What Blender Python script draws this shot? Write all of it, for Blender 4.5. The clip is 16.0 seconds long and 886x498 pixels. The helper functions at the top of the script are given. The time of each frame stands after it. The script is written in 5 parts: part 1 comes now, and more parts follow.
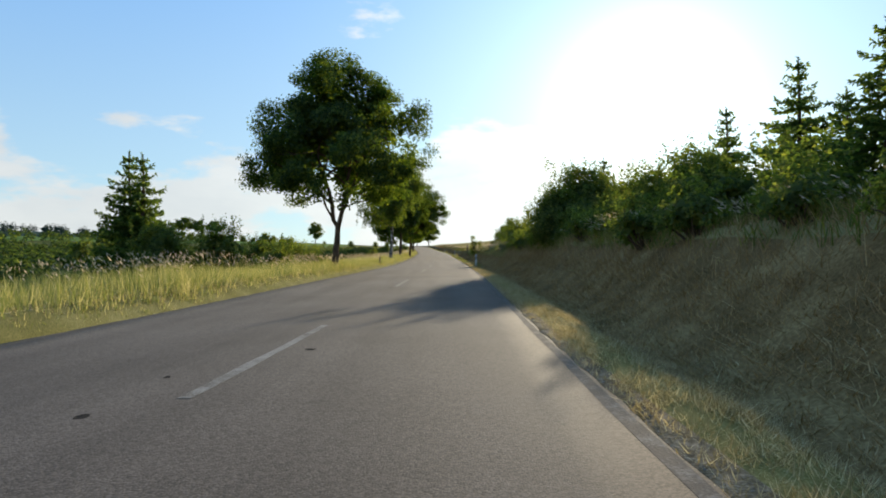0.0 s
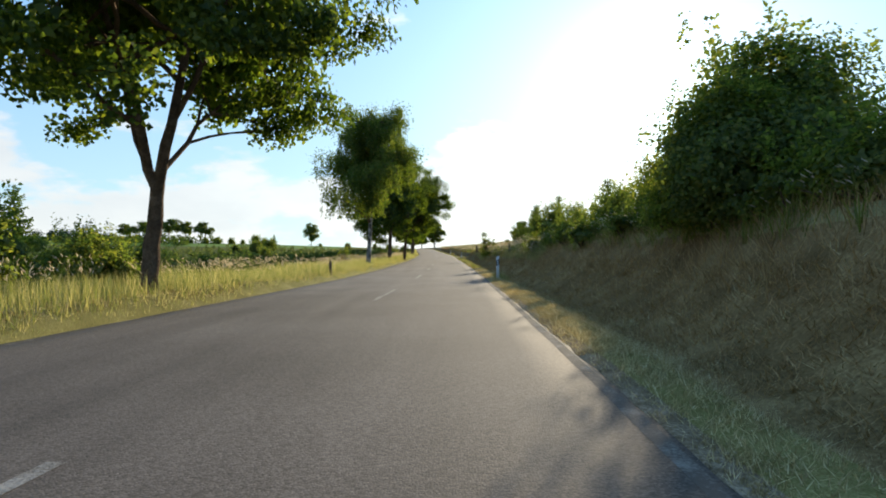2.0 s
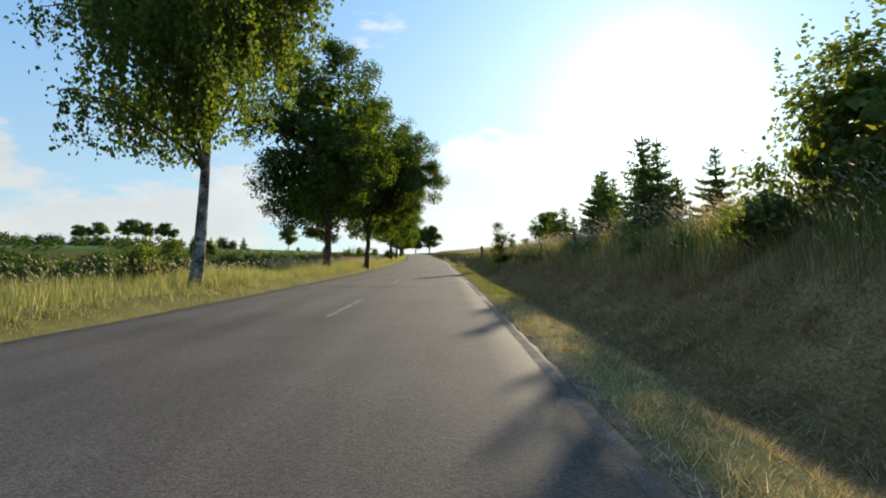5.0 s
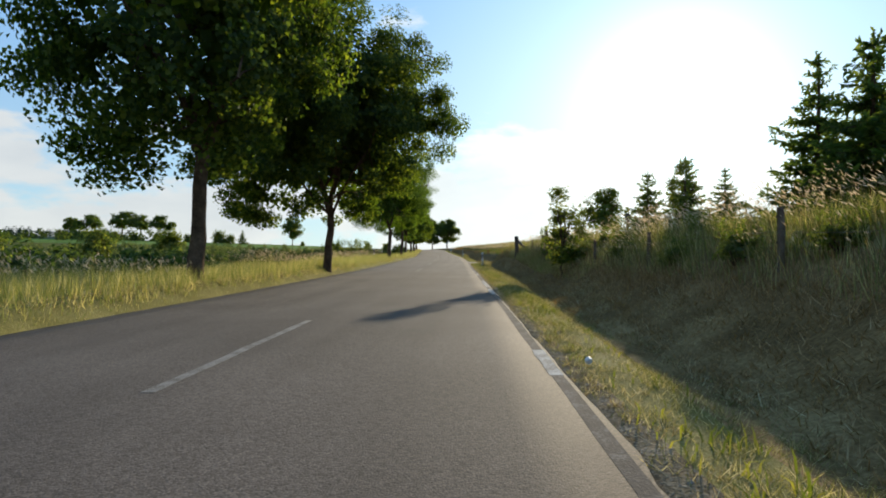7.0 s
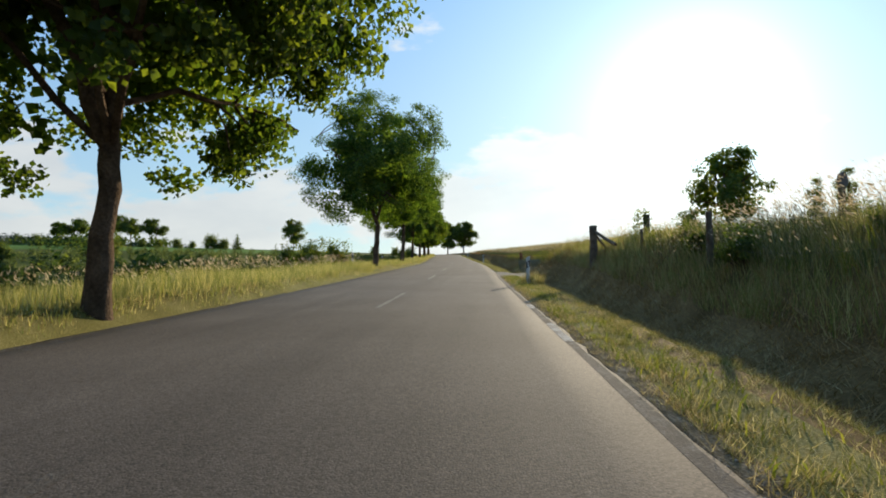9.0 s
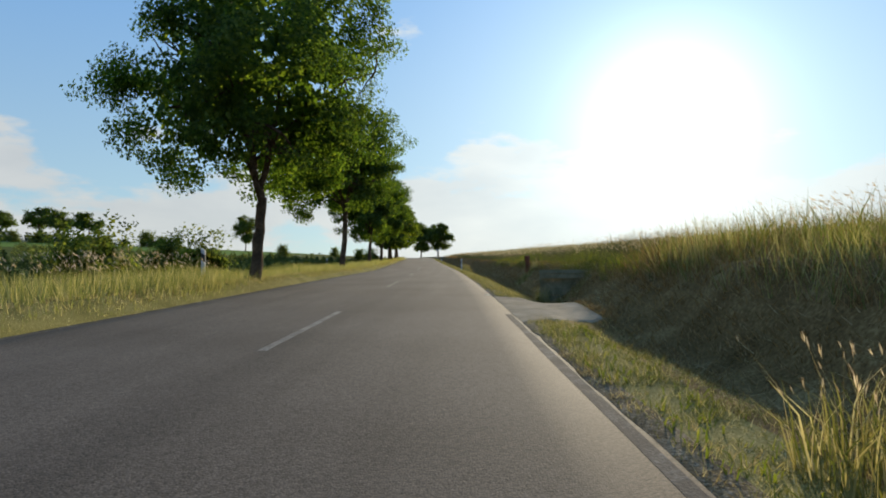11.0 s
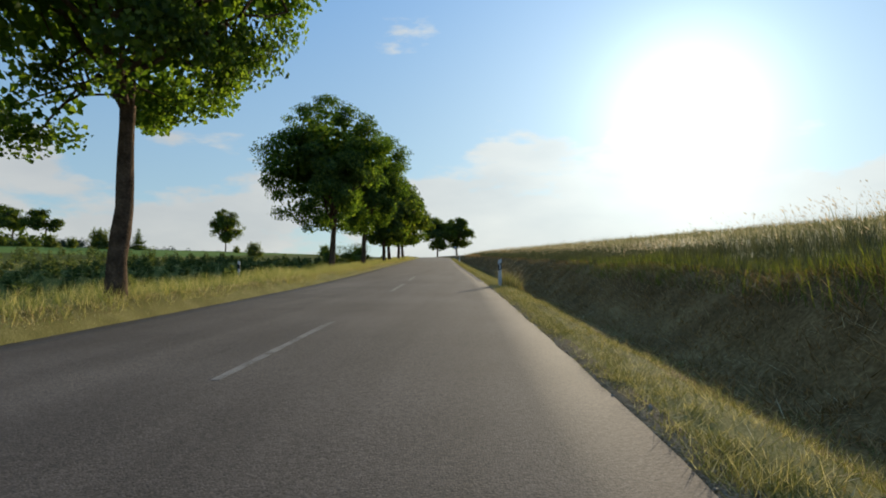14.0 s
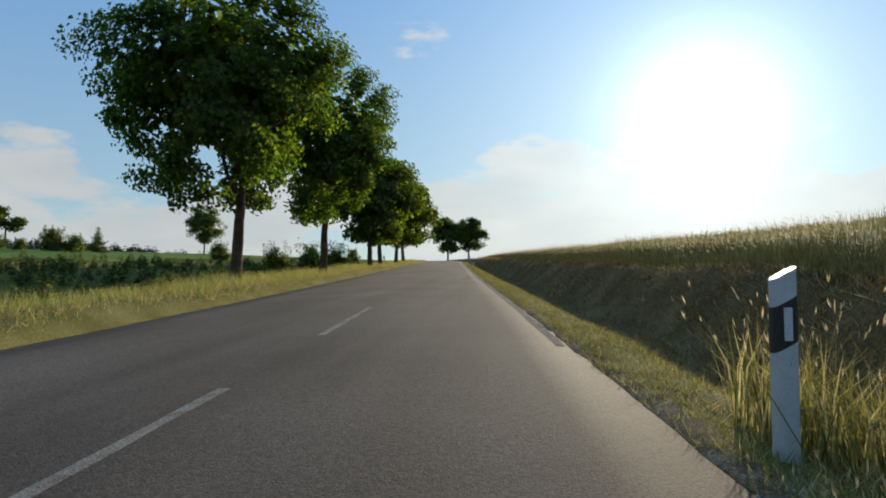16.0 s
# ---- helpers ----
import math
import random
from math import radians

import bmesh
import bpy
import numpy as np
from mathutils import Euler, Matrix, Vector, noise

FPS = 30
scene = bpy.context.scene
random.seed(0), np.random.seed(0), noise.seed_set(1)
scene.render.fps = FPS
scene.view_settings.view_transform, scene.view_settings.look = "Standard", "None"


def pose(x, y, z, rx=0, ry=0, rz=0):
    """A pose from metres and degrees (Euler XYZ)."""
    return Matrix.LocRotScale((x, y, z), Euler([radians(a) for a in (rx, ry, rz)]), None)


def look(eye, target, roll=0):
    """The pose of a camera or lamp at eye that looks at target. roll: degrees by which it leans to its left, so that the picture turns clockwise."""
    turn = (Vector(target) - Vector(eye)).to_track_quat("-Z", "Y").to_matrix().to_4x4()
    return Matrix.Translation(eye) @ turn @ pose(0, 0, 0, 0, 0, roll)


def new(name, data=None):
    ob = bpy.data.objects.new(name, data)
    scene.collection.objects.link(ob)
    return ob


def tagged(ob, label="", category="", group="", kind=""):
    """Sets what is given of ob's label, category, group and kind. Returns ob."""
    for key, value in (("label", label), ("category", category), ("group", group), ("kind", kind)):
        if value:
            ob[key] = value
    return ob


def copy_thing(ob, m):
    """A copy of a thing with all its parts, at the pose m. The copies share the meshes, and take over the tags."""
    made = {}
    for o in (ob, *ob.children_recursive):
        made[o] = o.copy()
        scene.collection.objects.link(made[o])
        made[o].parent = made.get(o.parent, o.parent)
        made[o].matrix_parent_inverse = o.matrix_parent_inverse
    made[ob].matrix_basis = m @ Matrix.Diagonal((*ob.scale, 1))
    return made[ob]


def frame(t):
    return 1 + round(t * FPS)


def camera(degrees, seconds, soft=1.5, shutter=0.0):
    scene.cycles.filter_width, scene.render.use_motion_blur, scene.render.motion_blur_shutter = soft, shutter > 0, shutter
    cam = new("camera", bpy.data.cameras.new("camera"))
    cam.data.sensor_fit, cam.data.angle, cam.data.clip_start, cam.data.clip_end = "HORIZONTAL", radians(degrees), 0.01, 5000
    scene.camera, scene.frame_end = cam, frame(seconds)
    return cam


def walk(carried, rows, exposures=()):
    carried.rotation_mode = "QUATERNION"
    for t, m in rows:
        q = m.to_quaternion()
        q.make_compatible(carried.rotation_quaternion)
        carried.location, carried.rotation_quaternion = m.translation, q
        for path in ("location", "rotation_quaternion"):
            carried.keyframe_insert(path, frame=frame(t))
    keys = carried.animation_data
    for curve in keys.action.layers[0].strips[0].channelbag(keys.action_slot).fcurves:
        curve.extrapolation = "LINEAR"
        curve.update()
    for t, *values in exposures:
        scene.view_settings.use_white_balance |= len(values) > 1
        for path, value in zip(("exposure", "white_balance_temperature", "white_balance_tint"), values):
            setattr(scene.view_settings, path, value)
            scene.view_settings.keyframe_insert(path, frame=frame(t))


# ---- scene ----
cam = camera(73.0, 16.0, soft=1.85)
ROWS = [
    (0.0, 0.711, -0.872, 0.946, -0.15, -0.03, 0.39),
    (0.5, 0.753, 4.101, 0.856, 1.71, 0.22, 0.60),
    (1.0, 0.815, 9.046, 0.800, -0.18, 0.48, 2.02),
    (1.5, 1.054, 13.890, 0.765, -3.95, 0.80, 1.30),
    (2.0, 1.262, 18.667, 0.739, 0.56, 0.22, 0.76),
    (2.5, 1.407, 23.413, 0.709, 0.49, 0.23, 0.78),
    (3.0, 1.726, 28.204, 0.668, -2.93, 0.70, 0.44),
    (5.5, 1.888, 51.784, 0.495, 0.74, 0.81, 0.61),
    (6.0, 1.859, 56.513, 0.485, -0.87, 0.54, 1.02),
    (6.5, 1.964, 61.223, 0.483, 0.83, 0.62, 0.64),
    (7.0, 1.998, 65.919, 0.486, 2.18, 0.43, 0.48),
    (7.5, 1.956, 70.486, 0.492, 0.43, 0.39, 1.31),
    (8.0, 1.839, 75.058, 0.498, 4.42, 0.72, -1.18),
    (8.5, 1.694, 79.578, 0.504, 1.61, 0.84, 1.61),
    (9.0, 1.549, 84.060, 0.511, 3.80, 0.93, 0.80),
    (9.5, 1.421, 88.531, 0.521, 0.71, 1.14, 1.26),
    (10.0, 1.366, 92.998, 0.534, 0.58, 1.28, 0.65),
    (12.5, 1.252, 115.211, 0.696, 3.61, 1.26, 0.46),
    (13.0, 1.040, 119.678, 0.739, 4.84, 1.08, 1.58),
    (13.5, 0.928, 124.051, 0.777, 0.47, 1.29, 1.56),
    (14.0, 0.875, 128.334, 0.808, 3.34, 1.20, 0.71),
    (14.5, 0.780, 132.614, 0.835, 3.65, 1.02, 0.93),
    (15.0, 0.607, 136.889, 0.859, 2.75, 1.33, 0.92),
    (15.5, 0.428, 141.133, 0.884, 3.76, 1.30, 0.76),
    (16.0, 0.184, 145.377, 0.912, 4.48, 1.54, 0.68),
]
walk(cam, [(t, pose(x, y, z, 90 + pitch, roll, yaw)) for t, x, y, z, yaw, pitch, roll in ROWS],
     exposures=[(0.0, 0.5, 6900, 6), (2.0, 0.74, 6900, 6), (3.0, 0.56, 6900, 6), (5.5, 0.47, 6900, 6), (8.0, 0.47, 6900, 6), (10.0, 0.3, 6900, 6), (12.5, 0.13, 6900, 6), (16.0, 0.06, 6900, 6)])

# ---- sky and sun ----
SUN_AZ, SUN_EL = radians(19.2), radians(13.0)
SUN_DIR = Vector((math.sin(SUN_AZ) * math.cos(SUN_EL), math.cos(SUN_AZ) * math.cos(SUN_EL), math.sin(SUN_EL)))


def make_world():
    w = bpy.data.worlds.new("sky")
    scene.world = w
    w.use_nodes = True
    nt = w.node_tree
    nt.nodes.clear()
    N, LK = nt.nodes.new, nt.links.new

    def math_node(op, a, b=None, c=None, clamp=False):
        m = N("ShaderNodeMath")
        m.operation, m.use_clamp = op, clamp
        for i, v in enumerate((a, b, c)):
            if v is None:
                continue
            if isinstance(v, (int, float)):
                m.inputs[i].default_value = v
            else:
                LK(v, m.inputs[i])
        return m.outputs[0]

    out, bg = N("ShaderNodeOutputWorld"), N("ShaderNodeBackground")
    sky = N("ShaderNodeTexSky")
    sky.sky_type, sky.sun_disc = "NISHITA", False
    sky.sun_elevation, sky.sun_rotation = SUN_EL, SUN_AZ
    sky.altitude, sky.air_density, sky.dust_density, sky.ozone_density = 500, 1.0, 0.35, 3.0
    tc = N("ShaderNodeTexCoord")
    vec = tc.outputs["Generated"]
    sep = N("ShaderNodeSeparateXYZ")
    LK(vec, sep.inputs[0])
    z = sep.outputs["Z"]
    # hazy aureole round the sun
    dot = N("ShaderNodeVectorMath")
    dot.operation = "DOT_PRODUCT"
    LK(vec, dot.inputs[0])
    dot.inputs[1].default_value = SUN_DIR
    d = math_node("MAXIMUM", dot.outputs["Value"], 0.0)
    wide = math_node("MULTIPLY", math_node("POWER", d, 6.0), 1.2)
    tight = math_node("MULTIPLY", math_node("POWER", d, 25.0), 1.5)
    core = math_node("MULTIPLY", math_node("POWER", d, 170.0), 5.0)
    glow = math_node("ADD", math_node("ADD", wide, tight), core)
    gcol = N("ShaderNodeMixRGB")
    gcol.blend_type, gcol.inputs[0].default_value = "MULTIPLY", 1.0
    gcol.inputs[1].default_value = (0.86, 1.0, 1.02, 1)
    LK(glow, gcol.inputs[2])
    tint = N("ShaderNodeMixRGB")
    tint.blend_type, tint.inputs[0].default_value = "MULTIPLY", 1.0
    LK(sky.outputs[0], tint.inputs[1])
    tint.inputs[2].default_value = SKY_TINT
    # even scattered light of a clear, slightly hazy evening, paler towards the horizon
    haze = N("ShaderNodeMapRange")
    LK(z, haze.inputs["Value"])
    haze.inputs["From Min"].default_value, haze.inputs["From Max"].default_value = 0.0, 0.42
    veil = N("ShaderNodeMixRGB")
    LK(haze.outputs[0], veil.inputs[0])
    veil.inputs[1].default_value, veil.inputs[2].default_value = (2.1, 2.95, 3.5, 1), (0.86, 1.92, 3.9, 1)
    even = N("ShaderNodeMixRGB")
    even.blend_type, even.inputs[0].default_value = "ADD", 1.0
    LK(tint.outputs[0], even.inputs[1])
    LK(veil.outputs[0], even.inputs[2])
    base = N("ShaderNodeMixRGB")
    base.blend_type, base.inputs[0].default_value = "ADD", 1.0
    LK(even.outputs[0], base.inputs[1])
    LK(gcol.outputs[0], base.inputs[2])
    # heaped clouds low over the horizon
    sq = N("ShaderNodeVectorMath")
    sq.operation = "MULTIPLY"
    LK(vec, sq.inputs[0])
    sq.inputs[1].default_value = (1.0, 1.0, 2.6)
    n1 = N("ShaderNodeTexNoise")
    LK(sq.outputs[0], n1.inputs["Vector"])
    n1.inputs["Scale"].default_value, n1.inputs["Detail"].default_value = 4.6, 10
    n1.inputs["Roughness"].default_value = 0.56
    cov = N("ShaderNodeMapRange")
    LK(z, cov.inputs["Value"])
    cov.inputs["From Min"].default_value, cov.inputs["From Max"].default_value = 0.085, 0.22
    cov.inputs["To Min"].default_value, cov.inputs["To Max"].default_value = 0.33, 0.67
    ramp = N("ShaderNodeMapRange")
    ramp.interpolation_type = "SMOOTHSTEP"
    LK(math_node("SUBTRACT", n1.outputs["Fac"], cov.outputs[0]), ramp.inputs["Value"])
    ramp.inputs["From Min"].default_value, ramp.inputs["From Max"].default_value = 0.0, 0.1
    # cloud colour: bright rims, grey-blue bellies, brighter towards the sun
    n2 = N("ShaderNodeTexNoise")
    LK(sq.outputs[0], n2.inputs["Vector"])
    n2.inputs["Scale"].default_value, n2.inputs["Detail"].default_value = 6.5, 6
    shade = N("ShaderNodeMixRGB")
    LK(n2.outputs["Fac"], shade.inputs[0])
    shade.inputs[1].default_value, shade.inputs[2].default_value = (2.5, 2.72, 3.15, 1), (4.5, 4.5, 4.55, 1)
    lit = N("ShaderNodeMixRGB")
    lit.blend_type, lit.inputs[0].default_value = "ADD", 1.0
    LK(shade.outputs[0], lit.inputs[1])
    LK(gcol.outputs[0], lit.inputs[2])
    mix = N("ShaderNodeMixRGB")
    LK(math_node("MULTIPLY", ramp.outputs[0], 0.85), mix.inputs[0])
    LK(base.outputs[0], mix.inputs[1])
    LK(lit.outputs[0], mix.inputs[2])
    LK(mix.outputs[0], bg.inputs["Color"])
    bg.inputs["Strength"].default_value = SKY_STRENGTH
    LK(bg.outputs[0], out.inputs[0])


SKY_TINT, SKY_STRENGTH = (0.12, 0.13, 0.13, 1), 0.155
make_world()
sun = new("sun", bpy.data.lights.new("sun", "SUN"))
sun.data.energy, sun.data.angle, sun.data.color = 5.0, radians(0.6), (1.0, 0.87, 0.68)
sun.matrix_world = look(SUN_DIR * 50, (0, 0, 0))
scene.view_settings.exposure = 0.0

# ---- materials ----


def ramp_mat(name, stops, rough=0.85, scale=1.5, fine=40.0, bump=0.3, spec=0.02, mix_fine=0.35, dist=0.02):
    """A rough surface whose colour runs through the stops by coarse noise, with fine grain and relief."""
    m = bpy.data.materials.new(name)
    m.use_nodes = True
    nt = m.node_tree
    N, LK = nt.nodes.new, nt.links.new
    b = nt.nodes["Principled BSDF"]
    geo = N("ShaderNodeNewGeometry")
    a, c = N("ShaderNodeTexNoise"), N("ShaderNodeTexNoise")
    for nd, sc in ((a, scale), (c, fine)):
        LK(geo.outputs["Position"], nd.inputs["Vector"])
        nd.inputs["Scale"].default_value, nd.inputs["Detail"].default_value = sc, 6
    mx = N("ShaderNodeMixRGB")
    mx.inputs[0].default_value = mix_fine
    LK(a.outputs["Fac"], mx.inputs[1])
    LK(c.outputs["Fac"], mx.inputs[2])
    r = N("ShaderNodeValToRGB")
    els = r.color_ramp.elements
    while len(els) < len(stops):
        els.new(0.5)
    for e, (p, col) in zip(els, stops):
        e.position, e.color = p, (*col, 1)
    LK(mx.outputs[0], r.inputs[0])
    LK(r.outputs[0], b.inputs["Base Color"])
    b.inputs["Roughness"].default_value, b.inputs["Specular IOR Level"].default_value = rough, spec
    bp = N("ShaderNodeBump")
    bp.inputs["Strength"].default_value, bp.inputs["Distance"].default_value = bump, dist
    LK(c.outputs["Fac"], bp.inputs["Height"])
    LK(bp.outputs[0], b.inputs["Normal"])
    return m


def leaf_mat(name, stops, trans=0.45, tcol=(1.0, 1.0, 0.5), rough=0.55, gloss=0.012):
    """Thin leaves: diffuse on both sides, light shining through; each leaf its own shade."""
    m = bpy.data.materials.new(name)
    m.use_nodes = True
    nt = m.node_tree
    nt.nodes.clear()
    N, LK = nt.nodes.new, nt.links.new
    geo, r = N("ShaderNodeNewGeometry"), N("ShaderNodeValToRGB")
    els = r.color_ramp.elements
    while len(els) < len(stops):
        els.new(0.5)
    for e, (p, col) in zip(els, stops):
        e.position, e.color = p, (*col, 1)
    LK(geo.outputs["Random Per Island"], r.inputs[0])
    dif, tr, gl = N("ShaderNodeBsdfDiffuse"), N("ShaderNodeBsdfTranslucent"), N("ShaderNodeBsdfGlossy")
    LK(r.outputs[0], dif.inputs[0])
    tm = N("ShaderNodeMixRGB")
    tm.blend_type, tm.inputs[0].default_value = "MULTIPLY", 1.0
    LK(r.outputs[0], tm.inputs[1])
    tm.inputs[2].default_value = (*[1.8 * v for v in tcol], 1)
    LK(tm.outputs[0], tr.inputs[0])
    gl.inputs["Roughness"].default_value = rough
    a, c, o = N("ShaderNodeMixShader"), N("ShaderNodeMixShader"), N("ShaderNodeOutputMaterial")
    a.inputs[0].default_value, c.inputs[0].default_value = trans, gloss
    LK(dif.outputs[0], a.inputs[1])
    LK(tr.outputs[0], a.inputs[2])
    LK(a.outputs[0], c.inputs[1])
    LK(gl.outputs[0], c.inputs[2])
    LK(c.outputs[0], o.inputs[0])
    return m


def asphalt_mat():
    m = bpy.data.materials.new("asphalt")
    m.use_nodes = True
    nt = m.node_tree
    N, LK = nt.nodes.new, nt.links.new
    b = nt.nodes["Principled BSDF"]
    geo = N("ShaderNodeNewGeometry")

    def noise_node(sc, det, stretch=None):
        nd = N("ShaderNodeTexNoise")
        nd.inputs["Scale"].default_value, nd.inputs["Detail"].default_value = sc, det
        if stretch:
            mp = N("ShaderNodeMapping")
            mp.inputs["Scale"].default_value = stretch
            LK(geo.outputs["Position"], mp.inputs[0])
            LK(mp.outputs[0], nd.inputs["Vector"])
        else:
            LK(geo.outputs["Position"], nd.inputs["Vector"])
        return nd.outputs["Fac"]

    big, streak = noise_node(0.35, 5), noise_node(1.6, 6, (1.0, 0.06, 1.0))
    grit = noise_node(75, 3)
    vor = N("ShaderNodeTexVoronoi")
    vor.inputs["Scale"].default_value = 80
    LK(geo.outputs["Position"], vor.inputs["Vector"])
    m1, m2 = N("ShaderNodeMixRGB"), N("ShaderNodeMixRGB")
    m1.inputs[0].default_value, m2.inputs[0].default_value = 0.5, 0.3
    LK(big, m1.inputs[1])
    LK(streak, m1.inputs[2])
    LK(m1.outputs[0], m2.inputs[1])
    LK(grit, m2.inputs[2])
    r = N("ShaderNodeValToRGB")
    els = r.color_ramp.elements
    els[0].position, els[0].color = 0.35, (0.062, 0.048, 0.037, 1)
    els[1].position, els[1].color = 0.63, (0.143, 0.112, 0.088, 1)
    LK(m2.outputs[0], r.inputs[0])
    st = N("ShaderNodeMixRGB")
    st.blend_type, st.inputs[0].default_value = "MULTIPLY", 0.22
    LK(r.outputs[0], st.inputs[1])
    vr = N("ShaderNodeValToRGB")
    vr.color_ramp.elements[0].color, vr.color_ramp.elements[1].color = (1.25, 1.22, 1.18, 1), (0.45, 0.45, 0.45, 1)
    vr.color_ramp.elements[1].position = 0.8
    LK(vor.outputs["Distance"], vr.inputs[0])
    LK(vr.outputs[0], st.inputs[2])
    stones = N("ShaderNodeMixRGB")
    stones.blend_type, stones.inputs[0].default_value = "MULTIPLY", 1.0
    bw = N("ShaderNodeSeparateColor")
    LK(vor.outputs["Color"], bw.inputs[0])
    sr = N("ShaderNodeMapRange")
    LK(bw.outputs[0], sr.inputs["Value"])
    sr.inputs["To Min"].default_value, sr.inputs["To Max"].default_value = 0.62, 1.36
    LK(st.outputs[0], stones.inputs[1])
    LK(sr.outputs[0], stones.inputs[2])
    LK(stones.outputs[0], b.inputs["Base Color"])
    rr = N("ShaderNodeMapRange")
    LK(streak, rr.inputs["Value"])
    rr.inputs["To Min"].default_value, rr.inputs["To Max"].default_value = 0.8, 0.95
    LK(rr.outputs[0], b.inputs["Roughness"])
    b.inputs["Specular IOR Level"].default_value = 0.12
    bp = N("ShaderNodeBump")
    bp.inputs["Strength"].default_value, bp.inputs["Distance"].default_value, bp.invert = 0.45, 0.004, True
    LK(vor.outputs["Distance"], bp.inputs["Height"])
    LK(bp.outputs[0], b.inputs["Normal"])
    return m


def paint_mat(name, wear, col=(0.62, 0.6, 0.56), worn=(0.1, 0.08, 0.062)):
    """Worn white road paint: the asphalt shows where it has rubbed off."""
    m = bpy.data.materials.new(name)
    m.use_nodes = True
    nt = m.node_tree
    N, LK = nt.nodes.new, nt.links.new
    b = nt.nodes["Principled BSDF"]
    geo = N("ShaderNodeNewGeometry")
    a, c = N("ShaderNodeTexNoise"), N("ShaderNodeTexNoise")
    for nd, sc in ((a, 5.0), (c, 55)):
        LK(geo.outputs["Position"], nd.inputs["Vector"])
        nd.inputs["Scale"].default_value, nd.inputs["Detail"].default_value = sc, 7
    ad = N("ShaderNodeMath")
    ad.operation = "ADD"
    LK(a.outputs["Fac"], ad.inputs[0])
    LK(c.outputs["Fac"], ad.inputs[1])
    mr = N("ShaderNodeMapRange")
    LK(ad.outputs[0], mr.inputs["Value"])
    mr.inputs["From Min"].default_value, mr.inputs["From Max"].default_value = wear - 0.24, wear + 0.24
    mx = N("ShaderNodeMixRGB")
    LK(mr.outputs[0], mx.inputs[0])
    mx.inputs[1].default_value, mx.inputs[2].default_value = (*worn, 1), (*col, 1)
    LK(mx.outputs[0], b.inputs["Base Color"])
    b.inputs["Roughness"].default_value, b.inputs["Specular IOR Level"].default_value = 0.92, 0.05
    bp = N("ShaderNodeBump")
    bp.inputs["Strength"].default_value, bp.inputs["Distance"].default_value = 0.9, 0.006
    LK(c.outputs["Fac"], bp.inputs["Height"])
    LK(bp.outputs[0], b.inputs["Normal"])
    return m


ASPHALT = asphalt_mat()
DASH_PAINT, EDGE_PAINT = paint_mat("dash_paint", 0.92, (0.27, 0.24, 0.2)), paint_mat("edge_paint", 1.2, (0.25, 0.217, 0.18), (0.1, 0.08, 0.063))
FAINT_PAINT = paint_mat("faint_dash_paint", 1.14, (0.15, 0.132, 0.108))
GRAVEL = ramp_mat("gravel_shoulder", [(0.34, (0.08, 0.055, 0.03)), (0.5, (0.17, 0.125, 0.075)), (0.66, (0.36, 0.28, 0.19))], 0.95, 6, 45, 0.9, mix_fine=0.6)
APRON = ramp_mat("dusty_apron", [(0.34, (0.2, 0.155, 0.1)), (0.5, (0.28, 0.222, 0.155)), (0.66, (0.37, 0.3, 0.22))], 0.95, 2.2, 60, 0.5, mix_fine=0.35)
STONE_GREY = ramp_mat("loose_stone", [(0.3, (0.15, 0.12, 0.09)), (0.5, (0.27, 0.225, 0.175)), (0.7, (0.42, 0.36, 0.29))], 0.9, 9, 60, 0.4, mix_fine=0.4)
VERGE_SOIL = ramp_mat("mown_verge", [(0.36, (0.1, 0.088, 0.027)), (0.5, (0.175, 0.15, 0.048)), (0.64, (0.3, 0.25, 0.1))], 0.95, 1.2, 55, 0.4, mix_fine=0.68)
DITCH_SOIL = ramp_mat("ditch_grass_floor", [(0.34, (0.07, 0.046, 0.018)), (0.5, (0.175, 0.108, 0.045)), (0.66, (0.32, 0.22, 0.098))], 0.95, 1.0, 22, 0.4, mix_fine=0.5)
FIELD_DRY = ramp_mat("dry_meadow", [(0.3, (0.16, 0.13, 0.05)), (0.5, (0.26, 0.21, 0.09)), (0.7, (0.33, 0.28, 0.13))], 0.95, 0.2, 6, 0.8)
FIELD_GREEN = ramp_mat("green_field", [(0.3, (0.05, 0.058, 0.013)), (0.5, (0.09, 0.095, 0.02)), (0.7, (0.15, 0.135, 0.036))], 0.95, 0.15, 5, 0.8)
HILL_GREEN = ramp_mat("hill_meadow", [(0.3, (0.08, 0.13, 0.025)), (0.5, (0.13, 0.19, 0.04)), (0.7, (0.19, 0.24, 0.06))], 0.95, 0.05, 2, 0.5)
# the bluish cast is distance haze, put into the woods' colour
HAZY_WOODS = ramp_mat("far_woods", [(0.3, (0.03, 0.05, 0.04)), (0.5, (0.05, 0.075, 0.055)), (0.7, (0.07, 0.1, 0.07))], 0.95, 0.02, 0.3, 0.5)
MAPLE_LEAF = leaf_mat("maple_leaf", [(0, (0.022, 0.04, 0.011)), (0.55, (0.04, 0.066, 0.015)), (1, (0.1, 0.125, 0.026))], 0.5, (1.7, 1.6, 0.5))
MAPLE_PALER = leaf_mat("paler_maple_leaf", [(0, (0.03, 0.055, 0.014)), (0.55, (0.055, 0.09, 0.02)), (1, (0.12, 0.155, 0.034))], 0.52, (1.45, 1.5, 0.5))
BIRCH_LEAF = leaf_mat("birch_leaf", [(0, (0.045, 0.075, 0.015)), (0.6, (0.07, 0.1, 0.022)), (1, (0.125, 0.14, 0.035))], 0.5, (1.3, 1.25, 0.45))
